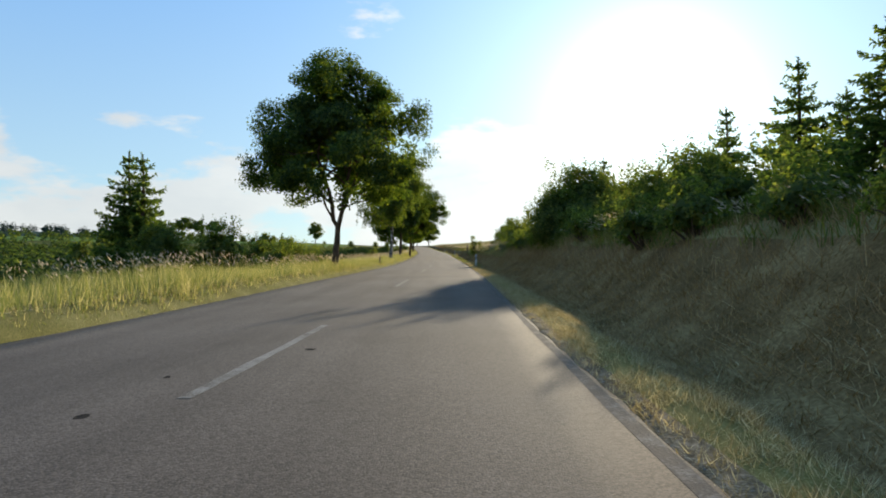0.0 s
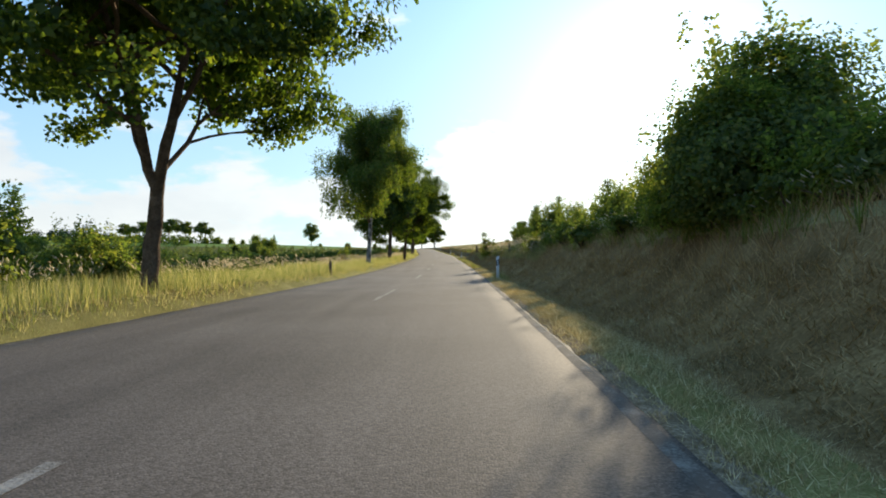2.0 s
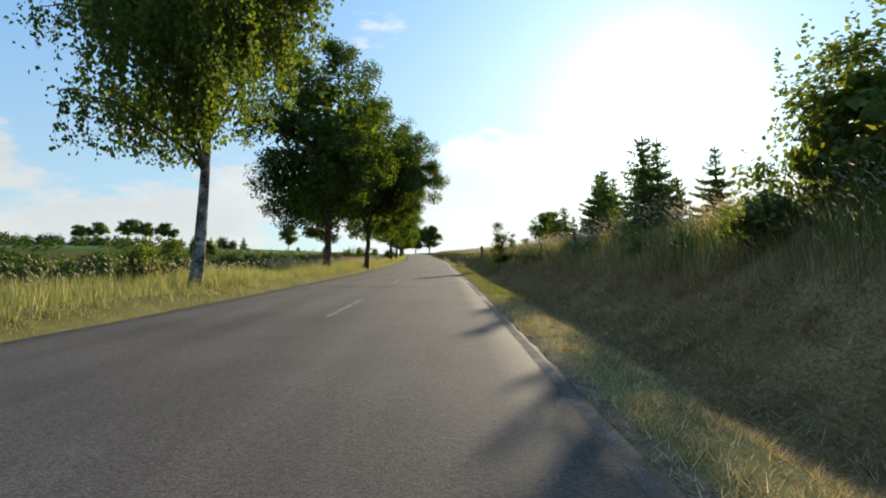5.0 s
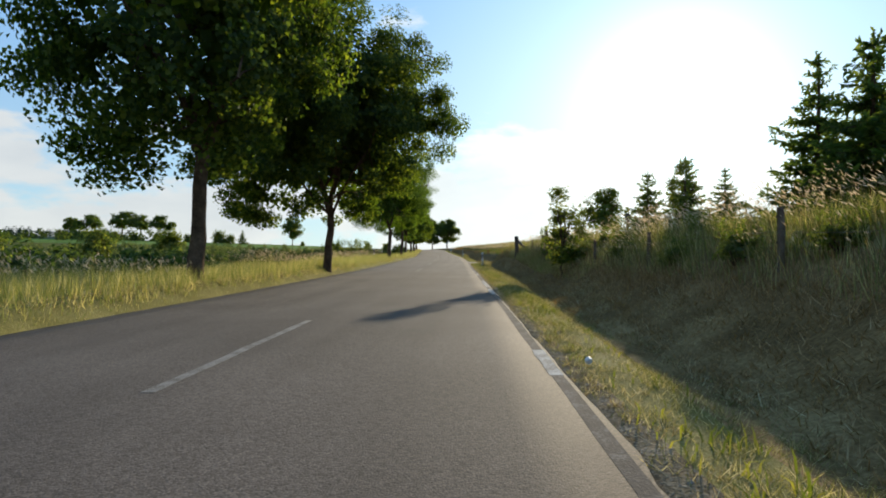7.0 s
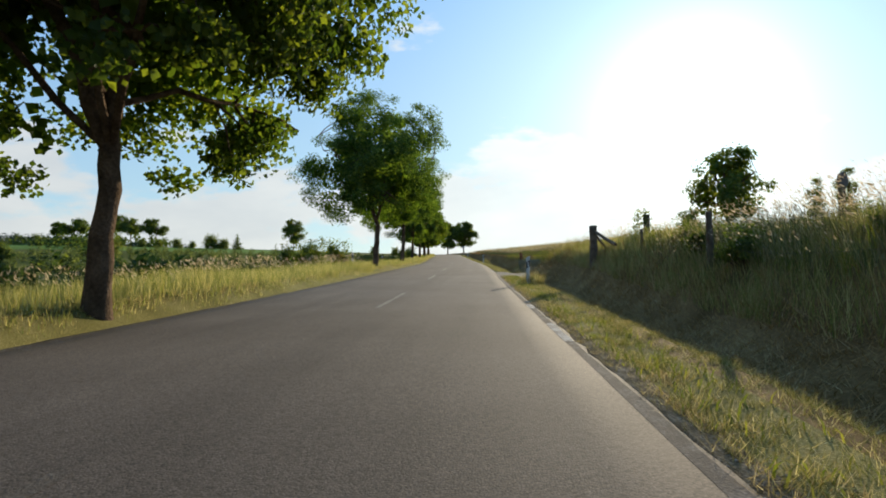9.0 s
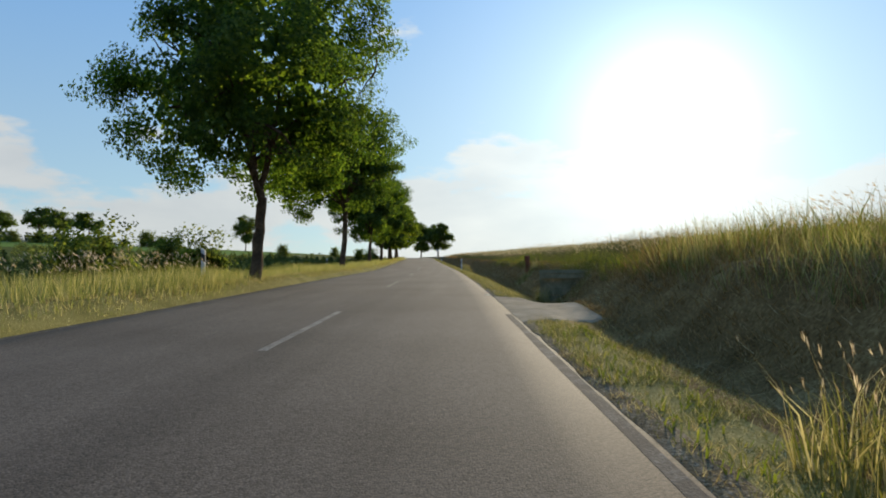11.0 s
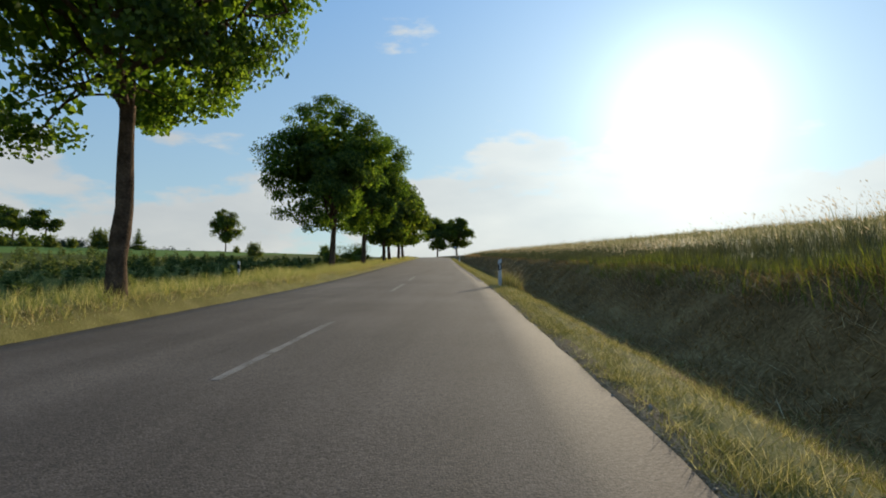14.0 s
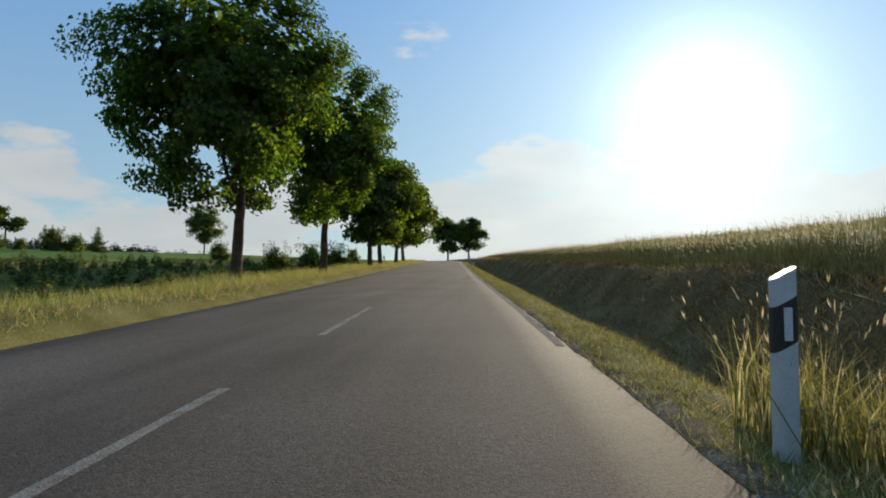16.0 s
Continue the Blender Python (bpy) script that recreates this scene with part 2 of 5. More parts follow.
BUSH_LEAF = leaf_mat("bush_leaf", [(0, (0.045, 0.07, 0.02)), (0.6, (0.085, 0.115, 0.03)), (1, (0.16, 0.17, 0.045))], 0.58, (1.35, 1.25, 0.5))
SCRUB_LEAF = leaf_mat("scrub_leaf", [(0, (0.03, 0.05, 0.018)), (0.6, (0.05, 0.075, 0.024)), (1, (0.1, 0.12, 0.035))], 0.4, (1.25, 1.2, 0.5))
NEEDLE = leaf_mat("spruce_needle", [(0, (0.035, 0.06, 0.018)), (0.6, (0.06, 0.09, 0.027)), (1, (0.11, 0.14, 0.04))], 0.5, (1.3, 1.25, 0.5))
YOUNG_FIR = leaf_mat("young_fir_needle", [(0, (0.03, 0.046, 0.022)), (0.6, (0.07, 0.092, 0.04)), (1, (0.17, 0.19, 0.085))], 0.4, (1.25, 1.2, 0.5))
GRASS_TALL = leaf_mat("tall_grass", [(0, (0.1, 0.13, 0.034)), (0.45, (0.185, 0.195, 0.06)), (0.75, (0.32, 0.285, 0.12)), (1, (0.5, 0.43, 0.23))], 0.45, (1, 0.95, 0.65))
GRASS_SHORT = leaf_mat("verge_grass", [(0, (0.07, 0.085, 0.02)), (0.45, (0.16, 0.155, 0.045)), (0.75, (0.31, 0.265, 0.11)), (1, (0.58, 0.5, 0.28))], 0.32, (1, 0.95, 0.68))
GRASS_STRAW = leaf_mat("straw_verge_grass", [(0, (0.13, 0.1, 0.04)), (0.4, (0.25, 0.188, 0.09)), (0.75, (0.4, 0.32, 0.175)), (1, (0.64, 0.55, 0.35))], 0.32, (1, 0.95, 0.68))
GRASS_BANK = leaf_mat("bank_grass", [(0, (0.15, 0.095, 0.035)), (0.5, (0.27, 0.165, 0.07)), (0.8, (0.36, 0.235, 0.105)), (1, (0.47, 0.33, 0.165))], 0.2, (1, 0.92, 0.65))
GRASS_RIPE = leaf_mat("ripe_grass", [(0, (0.045, 0.055, 0.023)), (0.5, (0.08, 0.084, 0.036)), (1, (0.16, 0.15, 0.075))], 0.16, (1, 0.98, 0.7))
FIELD_GRASS = leaf_mat("field_grass", [(0, (0.12, 0.125, 0.052)), (0.45, (0.19, 0.175, 0.085)), (0.75, (0.3, 0.265, 0.15)), (1, (0.42, 0.37, 0.24))], 0.28, (1, 0.97, 0.78))
HERB = leaf_mat("green_herbs", [(0, (0.065, 0.085, 0.015)), (0.6, (0.115, 0.135, 0.026)), (1, (0.2, 0.185, 0.045))], 0.48)
SEED = leaf_mat("seed_heads", [(0, (0.32, 0.255, 0.175)), (0.5, (0.46, 0.39, 0.285)), (1, (0.6, 0.52, 0.4))], 0.42, (1, 0.9, 0.7))
BARK = ramp_mat("maple_bark", [(0.3, (0.04, 0.026, 0.016)), (0.5, (0.1, 0.066, 0.042)), (0.72, (0.19, 0.13, 0.085))], 0.9, 4, 22, 1.0, dist=0.04)
BIRCH_BARK = ramp_mat("birch_bark", [(0.4, (0.03, 0.024, 0.018)), (0.5, (0.17, 0.145, 0.115)), (0.66, (0.44, 0.39, 0.32))], 0.8, 3.5, 12, 0.6)
POST_WOOD = ramp_mat("weathered_post_wood", [(0.3, (0.07, 0.05, 0.035)), (0.5, (0.14, 0.105, 0.075)), (0.7, (0.23, 0.18, 0.13))], 0.9, 6, 50, 0.8)
RED_WOOD = ramp_mat("reddish_post_wood", [(0.3, (0.1, 0.04, 0.025)), (0.5, (0.18, 0.075, 0.045)), (0.7, (0.25, 0.13, 0.08))], 0.9, 6, 50, 0.8)
MOSSY_WOOD = ramp_mat("mossy_board_wood", [(0.3, (0.13, 0.12, 0.07)), (0.5, (0.22, 0.2, 0.125)), (0.7, (0.32, 0.28, 0.19))], 0.95, 5, 40, 0.8)
WHITE_PLASTIC = ramp_mat("white_plastic", [(0.3, (0.42, 0.42, 0.4)), (0.55, (0.56, 0.56, 0.545)), (0.7, (0.62, 0.62, 0.61))], 0.45, 5, 60, 0.1, 0.5)
BLACK_PLASTIC = ramp_mat("black_plastic", [(0.3, (0.012, 0.012, 0.013)), (0.7, (0.03, 0.03, 0.03))], 0.5, 8, 60, 0.1, 0.5)
REFLECTOR = ramp_mat("reflector", [(0.3, (0.5, 0.5, 0.5)), (0.7, (0.7, 0.7, 0.7))], 0.25, 40, 200, 0.3, 0.7)
WIRE = ramp_mat("fence_wire", [(0.3, (0.05, 0.035, 0.025)), (0.7, (0.1, 0.075, 0.055))], 0.7, 8, 60, 0.1, 0.2)
SIGN_GREY = ramp_mat("sign_back", [(0.3, (0.25, 0.26, 0.27)), (0.7, (0.36, 0.37, 0.38))], 0.5, 6, 50, 0.1, 0.5)
CRACK = ramp_mat("pothole", [(0.3, (0.012, 0.01, 0.009)), (0.7, (0.05, 0.042, 0.035))], 0.95, 8, 60, 0.9)

# ---- plan: centre line, road profile and ground ----
CY = np.array([-60, -30, 0, 25, 50, 75, 100, 125, 150, 175, 210, 260, 320, 420.0])
CX = np.array([-2.6, -1.74, -1.12, -0.47, -0.12, -0.2, -0.5, -0.96, -1.81, -3.33, -5.43, -8.6, -15.5, -40.0])
CZ = np.array([2.0, 1.04, 0.0, -0.23, -0.43, -0.43, -0.36, -0.14, 0.02, 0.34, 0.88, 1.6, 2.2, 1.5])
ROAD_L, ROAD_R, CROWN = -3.48, 2.945, 0.029


def spline(c, y):
    y = np.asarray(y, float)
    m = np.gradient(c, CY)
    yc = np.clip(y, CY[0], CY[-1])
    i = np.clip(np.searchsorted(CY, yc) - 1, 0, len(CY) - 2)
    h = CY[i + 1] - CY[i]
    u = (yc - CY[i]) / h
    v = (2 * u**3 - 3 * u * u + 1) * c[i] + (u**3 - 2 * u * u + u) * h * m[i] + (-2 * u**3 + 3 * u * u) * c[i + 1] + (u**3 - u * u) * h * m[i + 1]
    return v + np.where(y > CY[-1], (y - CY[-1]) * m[-1], 0) + np.where(y < CY[0], (y - CY[0]) * m[0] * 0.3, 0)


def road_x(y):
    return spline(CX, y)


def road_z(y):
    y = np.asarray(y, float)
    return spline(CZ, np.clip(y, -60, 420)) - 0.012 * np.clip(y - 420, 0, 700)


def smooth(a, b, v):
    t = np.clip((v - a) / (b - a), 0, 1)
    return t * t * (3 - 2 * t)


def waves(x, y, size):
    return (np.sin(x / size + 1.3 * np.sin(y / size * 0.7)) + np.sin(y / size * 1.13 + 1.7 * np.sin(x / size * 0.6 + 2))) * 0.5


def ground_z(s, y):
    """Height of the ground at s metres beside the centre line, y along."""
    s, y = np.asarray(s, float), np.asarray(y, float)
    zr = road_z(y)
    # left: verge, then meadow and plantation that climb to the hill further on
    kl = np.interp(y, [-60, 40, 90, 160, 230, 420, 900], [-0.02, -0.012, 0.016, 0.046, 0.062, 0.052, 0.0])
    dl = np.clip(-s - 7.0, 0, None)
    left = -0.05 + 0.3 * smooth(3.45, 4.1, -s) - 0.44 * smooth(5.8, 9.0, -s) + kl * 150 * (1 - np.exp(-dl / 150)) + 0.05 * waves(s, y, 1.7) * smooth(4.2, 8, -s)
    # right: verge, ditch, bank, rising field
    hb = np.interp(y, [-60, 0, 40, 60, 75, 95, 105, 118, 150, 200, 300], [1.5, 1.5, 1.6, 1.35, 1.2, 1.1, 1.2, 0.72, 0.8, 0.8, 0.4])
    kr = np.interp(y, [-60, 0, 60, 110, 230, 300, 420], [0.05, 0.06, 0.08, 0.11, 0.09, 0.03, 0.0])
    gate = np.exp(-(((y - 113.6) / 2.2) ** 4))
    dr = np.clip(s - 6.4, 0, None)
    ditch = -0.04 - (0.3 * (1 - gate) + 0.02) * smooth(np.interp(y, [80, 88, 104, 112], [3.5, 3.9, 3.9, 3.5]), np.interp(y, [80, 88, 104, 112], [4.3, 4.7, 4.7, 4.3]), s) + 0.03 * waves(s * 1.6, y, 0.55) * smooth(3.1, 3.5, s)
    right = ditch + (hb + 0.3 * (1 - gate)) * (1 - 0.06 * gate) * smooth(np.interp(y, [78, 88, 104, 116], [4.4, 4.9, 4.9, 4.7]), np.interp(y, [92, 102, 116], [7.4, 6.5, 6.1]), s) + kr * 90 * (1 - np.exp(-dr / 90)) + 0.06 * waves(s, y, 1.3) * smooth(4.0, 6, s)
    side = np.where(s < 0, left, right)
    side = np.where((s > ROAD_L) & (s < ROAD_R), -0.07, side)
    far = smooth(420, 1100, y)
    z = zr + side * (1 - 0.8 * far)
    # a wooded ridge far off to the left, and low hills all round the horizon
    x = s + road_x(y)
    z = z + 60 * np.exp(-(((x + 1150) / 420) ** 2) - ((y - 1500) / 500) ** 2)
    r = np.hypot(x, y)
    return z + 9 * smooth(900, 2600, r) * (1 + 0.5 * waves(x, y, 310)) - 14 * smooth(320, 1000, np.abs(x)) * (1 - smooth(900, 1500, y))


def at(s, y, dz=0.0):
    return Vector((s + float(road_x(y)), y, float(ground_z(s, y)) + dz))


# ---- mesh helpers ----


def mesh_of(name, V, F, mats, index=None, smooth_shade=False):
    """A mesh from an array of points and an array of faces (all triangles or all quads)."""
    V, F = np.asarray(V, np.float32), np.asarray(F, np.int32)
    me = bpy.data.meshes.new(name)
    k = F.shape[1]
    me.vertices.add(len(V))
    me.vertices.foreach_set("co", V.ravel())
    me.loops.add(F.size)
    me.loops.foreach_set("vertex_index", F.ravel())
    me.polygons.add(len(F))
    me.polygons.foreach_set("loop_start", np.arange(0, F.size, k, dtype=np.int32))
    for m in mats if isinstance(mats, (list, tuple)) else [mats]:
        me.materials.append(m)
    if index is not None:
        me.polygons.foreach_set("material_index", np.asarray(index, np.int32))
    if smooth_shade:
        me.polygons.foreach_set("use_smooth", np.ones(len(F), bool))
    me.update(calc_edges=True)
    return me


def child(name, me, parent, label="", at_pose=None):
    ob = new(name, me)
    ob.parent = parent
    if at_pose is not None:
        ob.matrix_basis = at_pose
    return tagged(ob, label)


def part(name, bm, material, parent, label=""):
    me = bpy.data.meshes.new(name)
    bm.to_mesh(me)
    bm.free()
    me.materials.append(material)
    return child(name, me, parent, label)


def joined(pieces):
    """Several (points, faces) arrays as one."""
    n, Vs, Fs = 0, [], []
    for V, F in pieces:
        Vs.append(np.asarray(V, float))
        Fs.append(np.asarray(F) + n)
        n += len(V)
    return np.concatenate(Vs), np.concatenate(Fs)


def tube(path, radii, sides=7, wobble=0.0, rng=None):
    """A tapered tube along a path, in quads."""
    path, radii = np.asarray(path, float), np.asarray(radii, float)
    tang = np.gradient(path, axis=0)
    tang /= np.linalg.norm(tang, axis=1)[:, None] + 1e-9
    ref = np.where(np.abs(tang[:, 2:3]) > 0.9, np.array([[1.0, 0, 0]]), np.array([[0, 0, 1.0]]))
    u = np.cross(tang, ref)
    u /= np.linalg.norm(u, axis=1)[:, None] + 1e-9
    v = np.cross(tang, u)
    a = np.linspace(0, 2 * np.pi, sides, endpoint=False)
    r = radii[:, None] * np.ones((1, sides))
    if wobble and rng is not None:
        r = r * (1 + rng.normal(0, wobble, r.shape))
    V = path[:, None, :] + r[:, :, None] * (np.cos(a)[None, :, None] * u[:, None, :] + np.sin(a)[None, :, None] * v[:, None, :])
    n = len(path)
    i, j = np.meshgrid(np.arange(n - 1), np.arange(sides), indexing="ij")
    j2 = (j + 1) % sides
    F = np.stack([i * sides + j, i * sides + j2, (i + 1) * sides + j2, (i + 1) * sides + j], -1).reshape(-1, 4)
    return V.reshape(-1, 3), F


def unit(v):
    return v / (np.linalg.norm(v, axis=-1, keepdims=True) + 1e-9)


def kites(P, D, Nrm, length, width, fold=0.25):
    """Folded leaves: at points P, pointing along D, facing Nrm."""
    side = unit(np.cross(D, Nrm))
    up = np.cross(side, D)
    L, W = length[:, None], width[:, None]
    a, c = P, P + D * L
    mid = P + D * L * 0.45 + up * W * fold
    b, d = mid + side * W * 0.5, mid - side * W * 0.5
    V = np.stack([a, b, c, d], 1).reshape(-1, 3)
    k = np.arange(len(P))[:, None] * 4
    F = np.stack([k + [0, 1, 2], k + [0, 2, 3]], 1).reshape(-1, 3)
    return V, F


def blades(P, height, width, rng, lean=0.35, curl=0.5, az=None):
    """Grass blades: two segments and a tip, three triangles each."""
    n = len(P)
    az = rng.uniform(0, 2 * np.pi, n) if az is None else az
    d = np.stack([np.cos(az), np.sin(az), np.zeros(n)], 1)
    w = np.stack([-np.sin(az), np.cos(az), np.zeros(n)], 1)
    tw = rng.uniform(0, np.pi, n)[:, None]
    w = w * np.cos(tw) + d * np.sin(tw) * 0.9
    h, wd = height[:, None], width[:, None]
    ln = np.abs(rng.normal(lean, lean * 0.5, n))[:, None]
    up = np.array([[0, 0, 1.0]])
    m = P + up * h * 0.55 + d * h * ln * 0.35
    t = P + up * h * (1 - curl * ln * 0.5) + d * h * ln * (0.9 + curl)
    V = np.stack([P - w * wd * 0.5, P + w * wd * 0.5, m - w * wd * 0.4, m + w * wd * 0.4, t], 1).reshape(-1, 3)
    k = np.arange(n)[:, None] * 5
    F = np.stack([k + [0, 1, 3], k + [0, 3, 2], k + [2, 3, 4]], 1).reshape(-1, 3)
    return V, F, t


def spikes(P, height, width, rng, lean=0.5):
    """Short grass: one leaning pointed blade each."""
    n = len(P)
    az = rng.uniform(0, 2 * np.pi, n)
    d = np.stack([np.cos(az), np.sin(az), np.zeros(n)], 1)
    a2 = rng.uniform(0, 2 * np.pi, n)
    w = np.stack([np.cos(a2), np.sin(a2), np.zeros(n)], 1) * width[:, None] * 0.5
    t = P + d * (height * np.abs(rng.normal(lean, lean * 0.5, n)))[:, None]
    t[:, 2] += height
    V = np.stack([P - w, P + w, t], 1).reshape(-1, 3)
    F = np.arange(3 * n).reshape(-1, 3)
    return V, F, t


# ---- ground, one sheet to the horizon ----


def build_ground():
    ys = np.concatenate([[-700, -300, -150, -80, -50, -30, -20], np.arange(-12, 236, 0.8), np.arange(240, 440, 6), [460, 500, 560, 640, 740, 860, 1000, 1150, 1300, 1450, 1600, 1800, 2100, 2500, 3000]])
    ss = np.concatenate([-np.array([2600, 2100, 1700, 1400, 1200, 1000, 850, 700, 560, 440, 340, 260, 200, 150, 120, 95, 75, 60, 48, 38, 30, 24, 19, 16, 13, 11, 9.5, 8.2]), np.arange(-7.2, -3.6, 0.4), [-3.49, -3.47, -2, 0, 2, 2.935, 2.955], [3.15], np.arange(3.4, 8.2, 0.3), [8.7, 9.5, 10.5, 12, 14, 17, 21, 26, 33, 42, 54, 70, 90, 120, 160, 220, 300, 420, 600, 850, 1200, 1700, 2600]])
    S, Y = np.meshgrid(ss, ys)
    Z = ground_z(S, Y)
    Z = Z + np.where((S > ROAD_L) & (S < ROAD_R), 0, 0.015 * np.sin(S * 9 + Y * 7) * (np.abs(S) < 9))
    X = S + road_x(Y)
    V = np.stack([X, Y, Z], -1).reshape(-1, 3)
    nr, nc = S.shape
    i, j = np.meshgrid(np.arange(nr - 1), np.arange(nc - 1), indexing="ij")
    F = np.stack([i * nc + j, i * nc + j + 1, (i + 1) * nc + j + 1, (i + 1) * nc + j], -1).reshape(-1, 4)
    sm, ym = S[:-1, :-1] + np.diff(S, axis=1)[:-1] / 2, Y[:-1, :-1] + np.diff(Y, axis=0)[:, :-1] / 2
    xm = sm + road_x(ym)
    idx = np.zeros(sm.shape, int)  # verge
    idx[(sm > ROAD_R) & (sm < 3.15)] = 1
    idx[(sm > 3.8) & (sm < 6.6)] = 2
    idx[sm >= 6.6] = 3
    idx[sm < -6.6] = 4
    hill = (sm < -30) & (ym > 205 + 0.2 * sm)
    idx[hill] = 5
    ridge = np.exp(-(((xm + 1150) / 420) ** 2) - ((ym - 1500) / 500) ** 2)
    idx[(ridge > 0.25) | (np.abs(xm) > 500) & (ym > 500)] = 6
    me = mesh_of("ground", V, F, [VERGE_SOIL, GRAVEL, DITCH_SOIL, FIELD_DRY, FIELD_GREEN, HILL_GREEN, HAZY_WOODS], idx.ravel(), True)
    tagged(new("ground", me), "grassy country ground with verges, ditch, bank and meadows", "ground", kind="structure")


build_ground()


# ---- road and markings ----


def strip(name, s0, s1, y0, y1, step, lift, mat, parent=None, ragged=0.0, rng=None, skirt=0.0):
    """A ribbon that follows the road's line and camber."""
    ys = np.linspace(y0, y1, max(2, int(round((y1 - y0) / step)) + 1))
    ss = np.linspace(s0, s1, 2 if abs(s1 - s0) < 0.5 else 13)
    S, Y = np.meshgrid(ss, ys)
    if ragged and rng is not None:
        S = S.copy()
        S[:, 0] += rng.normal(0, ragged, len(ys))
        S[:, -1] += rng.normal(0, ragged, len(ys))
    Z = road_z(Y) - CROWN * np.abs(S) / 2.85 + lift
    if skirt:
        S = np.concatenate([S[:, :1] - 0.02, S, S[:, -1:] + 0.02], 1)
        Y = np.concatenate([Y[:, :1], Y, Y[:, -1:]], 1)
        Z = np.concatenate([Z[:, :1] - skirt, Z, Z[:, -1:] - skirt], 1)
    V = np.stack([S + road_x(Y), Y, Z], -1).reshape(-1, 3)
    nr, nc = S.shape
    i, j = np.meshgrid(np.arange(nr - 1), np.arange(nc - 1), indexing="ij")
    F = np.stack([i * nc + j, i * nc + j + 1, (i + 1) * nc + j + 1, (i + 1) * nc + j], -1).reshape(-1, 4)
    me = mesh_of(name, V, F, mat)
    return new(name, me) if parent is None else child(name, me, parent)


rng = np.random.default_rng(4)
road = strip("road", ROAD_L, ROAD_R, -60, 420, 0.4, 0.0, ASPHALT, None, 0.014, rng, 0.12)
tagged(road, "worn grey-brown asphalt country road with faded markings", "road", kind="structure")
DASHES = [-10.5, 3.2, 17.1, 31.4, 44.3, 57.0, 69.9, 82.3, 95.2, 107.8, 120.4, 132.9, 145.4] + [152.8 + 7.4 * i for i in range(10)]
for y0 in DASHES:
    strip("lane_dash", -0.05, 0.05, y0, y0 + 4.3, 0.5, 0.0015, FAINT_PAINT if y0 == 82.3 or y0 > 153 else DASH_PAINT, road, 0.006, rng)
strip("edge_line", 2.815, 2.915, -30, 112, 1.0, 0.0015, EDGE_PAINT, road, 0.005, rng)
# whiter pieces of edge paint, with the sun's glint put into their colour
GLINT_PAINT = paint_mat("glinting_edge_paint", 1.02, (0.55, 0.5, 0.43), (0.2, 0.17, 0.14))
strip("edge_line", 2.812, 2.918, 82.4, 86.2, 0.3, 0.003, GLINT_PAINT, road, 0.004, rng)
for y0, y1 in ((60.8, 62.3), (70.6, 71.8), (79.6, 81.6), (90.8, 92.6), (95.0, 95.9), (116.9, 117.5)):
    strip("edge_line", 2.812, 2.918, y0, y1, 0.3, 0.003, GLINT_PAINT, road, 0.004, rng)
strip("edge_line", 2.81, 2.92, 152, 300, 1.0, 0.0015, paint_mat("rubbed_edge_paint", 1.08, (0.23, 0.203, 0.172), (0.1, 0.08, 0.063)), road, 0.008, rng)
strip("edge_line", -3.42, -3.33, -30, 300, 0.5, 0.0015, paint_mat("faded_edge_paint", 1.3, (0.3, 0.27, 0.23)), road, 0.01, rng)


def apron_span(s):
    """The two ends, along the road, of the field gateway's hard apron at s."""
    half = 2.85 - 0.92 * np.clip(s - 3.0, 0, 1.9) + 0.09 * np.sin(s * 9)
    return 113.65 - half, 113.65 + half


def on_apron(s, y):
    y0, y1 = apron_span(s)
    return (s > 2.9) & (s < 4.5) & (y > y0) & (y < y1)


def gateway_apron():
    ss = np.linspace(2.95, 4.5, 14)
    uu = np.linspace(0, 1, 40)
    S, U = np.meshgrid(ss, uu)
    y0, y1 = apron_span(S)
    Y = y0 + (y1 - y0) * U + 0.05 * np.sin(S * 17 + U * 50) * (np.abs(U - 0.5) > 0.45)
    Z = ground_z(np.maximum(S, 2.96), Y) + 0.02 - 0.06 * (np.abs(U - 0.5) > 0.49)
    Z[:, 0] = road_z(Y[:, 0]) - CROWN * 1.03 + 0.002
    V = np.stack([S + road_x(Y), Y, Z], -1).reshape(-1, 3)
    nr, nc = S.shape
    i, j = np.meshgrid(np.arange(nr - 1), np.arange(nc - 1), indexing="ij")
    F = np.stack([i * nc + j, i * nc + j + 1, (i + 1) * nc + j + 1, (i + 1) * nc + j], -1).reshape(-1, 4)
    tagged(new("pavement", mesh_of("pavement", V, F, APRON, None, True)), "pale dusty hard-packed apron of a field gateway", "pavement", kind="structure")


gateway_apron()


def pothole(s, y, ln, wd, turn):
    """A shallow ragged hole with a crumbled rim."""
    bm = bmesh.new()
    r = random.Random(int(y * 100))
    ring = []
    for k in range(14):
        a = 2 * math.pi * k / 14
        q = 0.7 + 0.5 * r.random()
        px, py = wd * q * math.cos(a), ln * q * math.sin(a)
        ring.append((px * math.cos(turn) - py * math.sin(turn), px * math.sin(turn) + py * math.cos(turn)))
    x0, z0 = s + float(road_x(y)), float(road_z(y)) - CROWN * abs(s) / 2.85
    outer = [bm.verts.new((x0 + a, y + b, z0 + 0.0018)) for a, b in ring]
    inner = [bm.verts.new((x0 + a * 0.6, y + b * 0.6, z0 + 0.0014)) for a, b in ring]
    for k in range(14):
        bm.faces.new((outer[k], outer[(k + 1) % 14], inner[(k + 1) % 14], inner[k]))
    bm.faces.new(inner)
    part("pothole", bm, CRACK, road, "dark crumbled pothole")


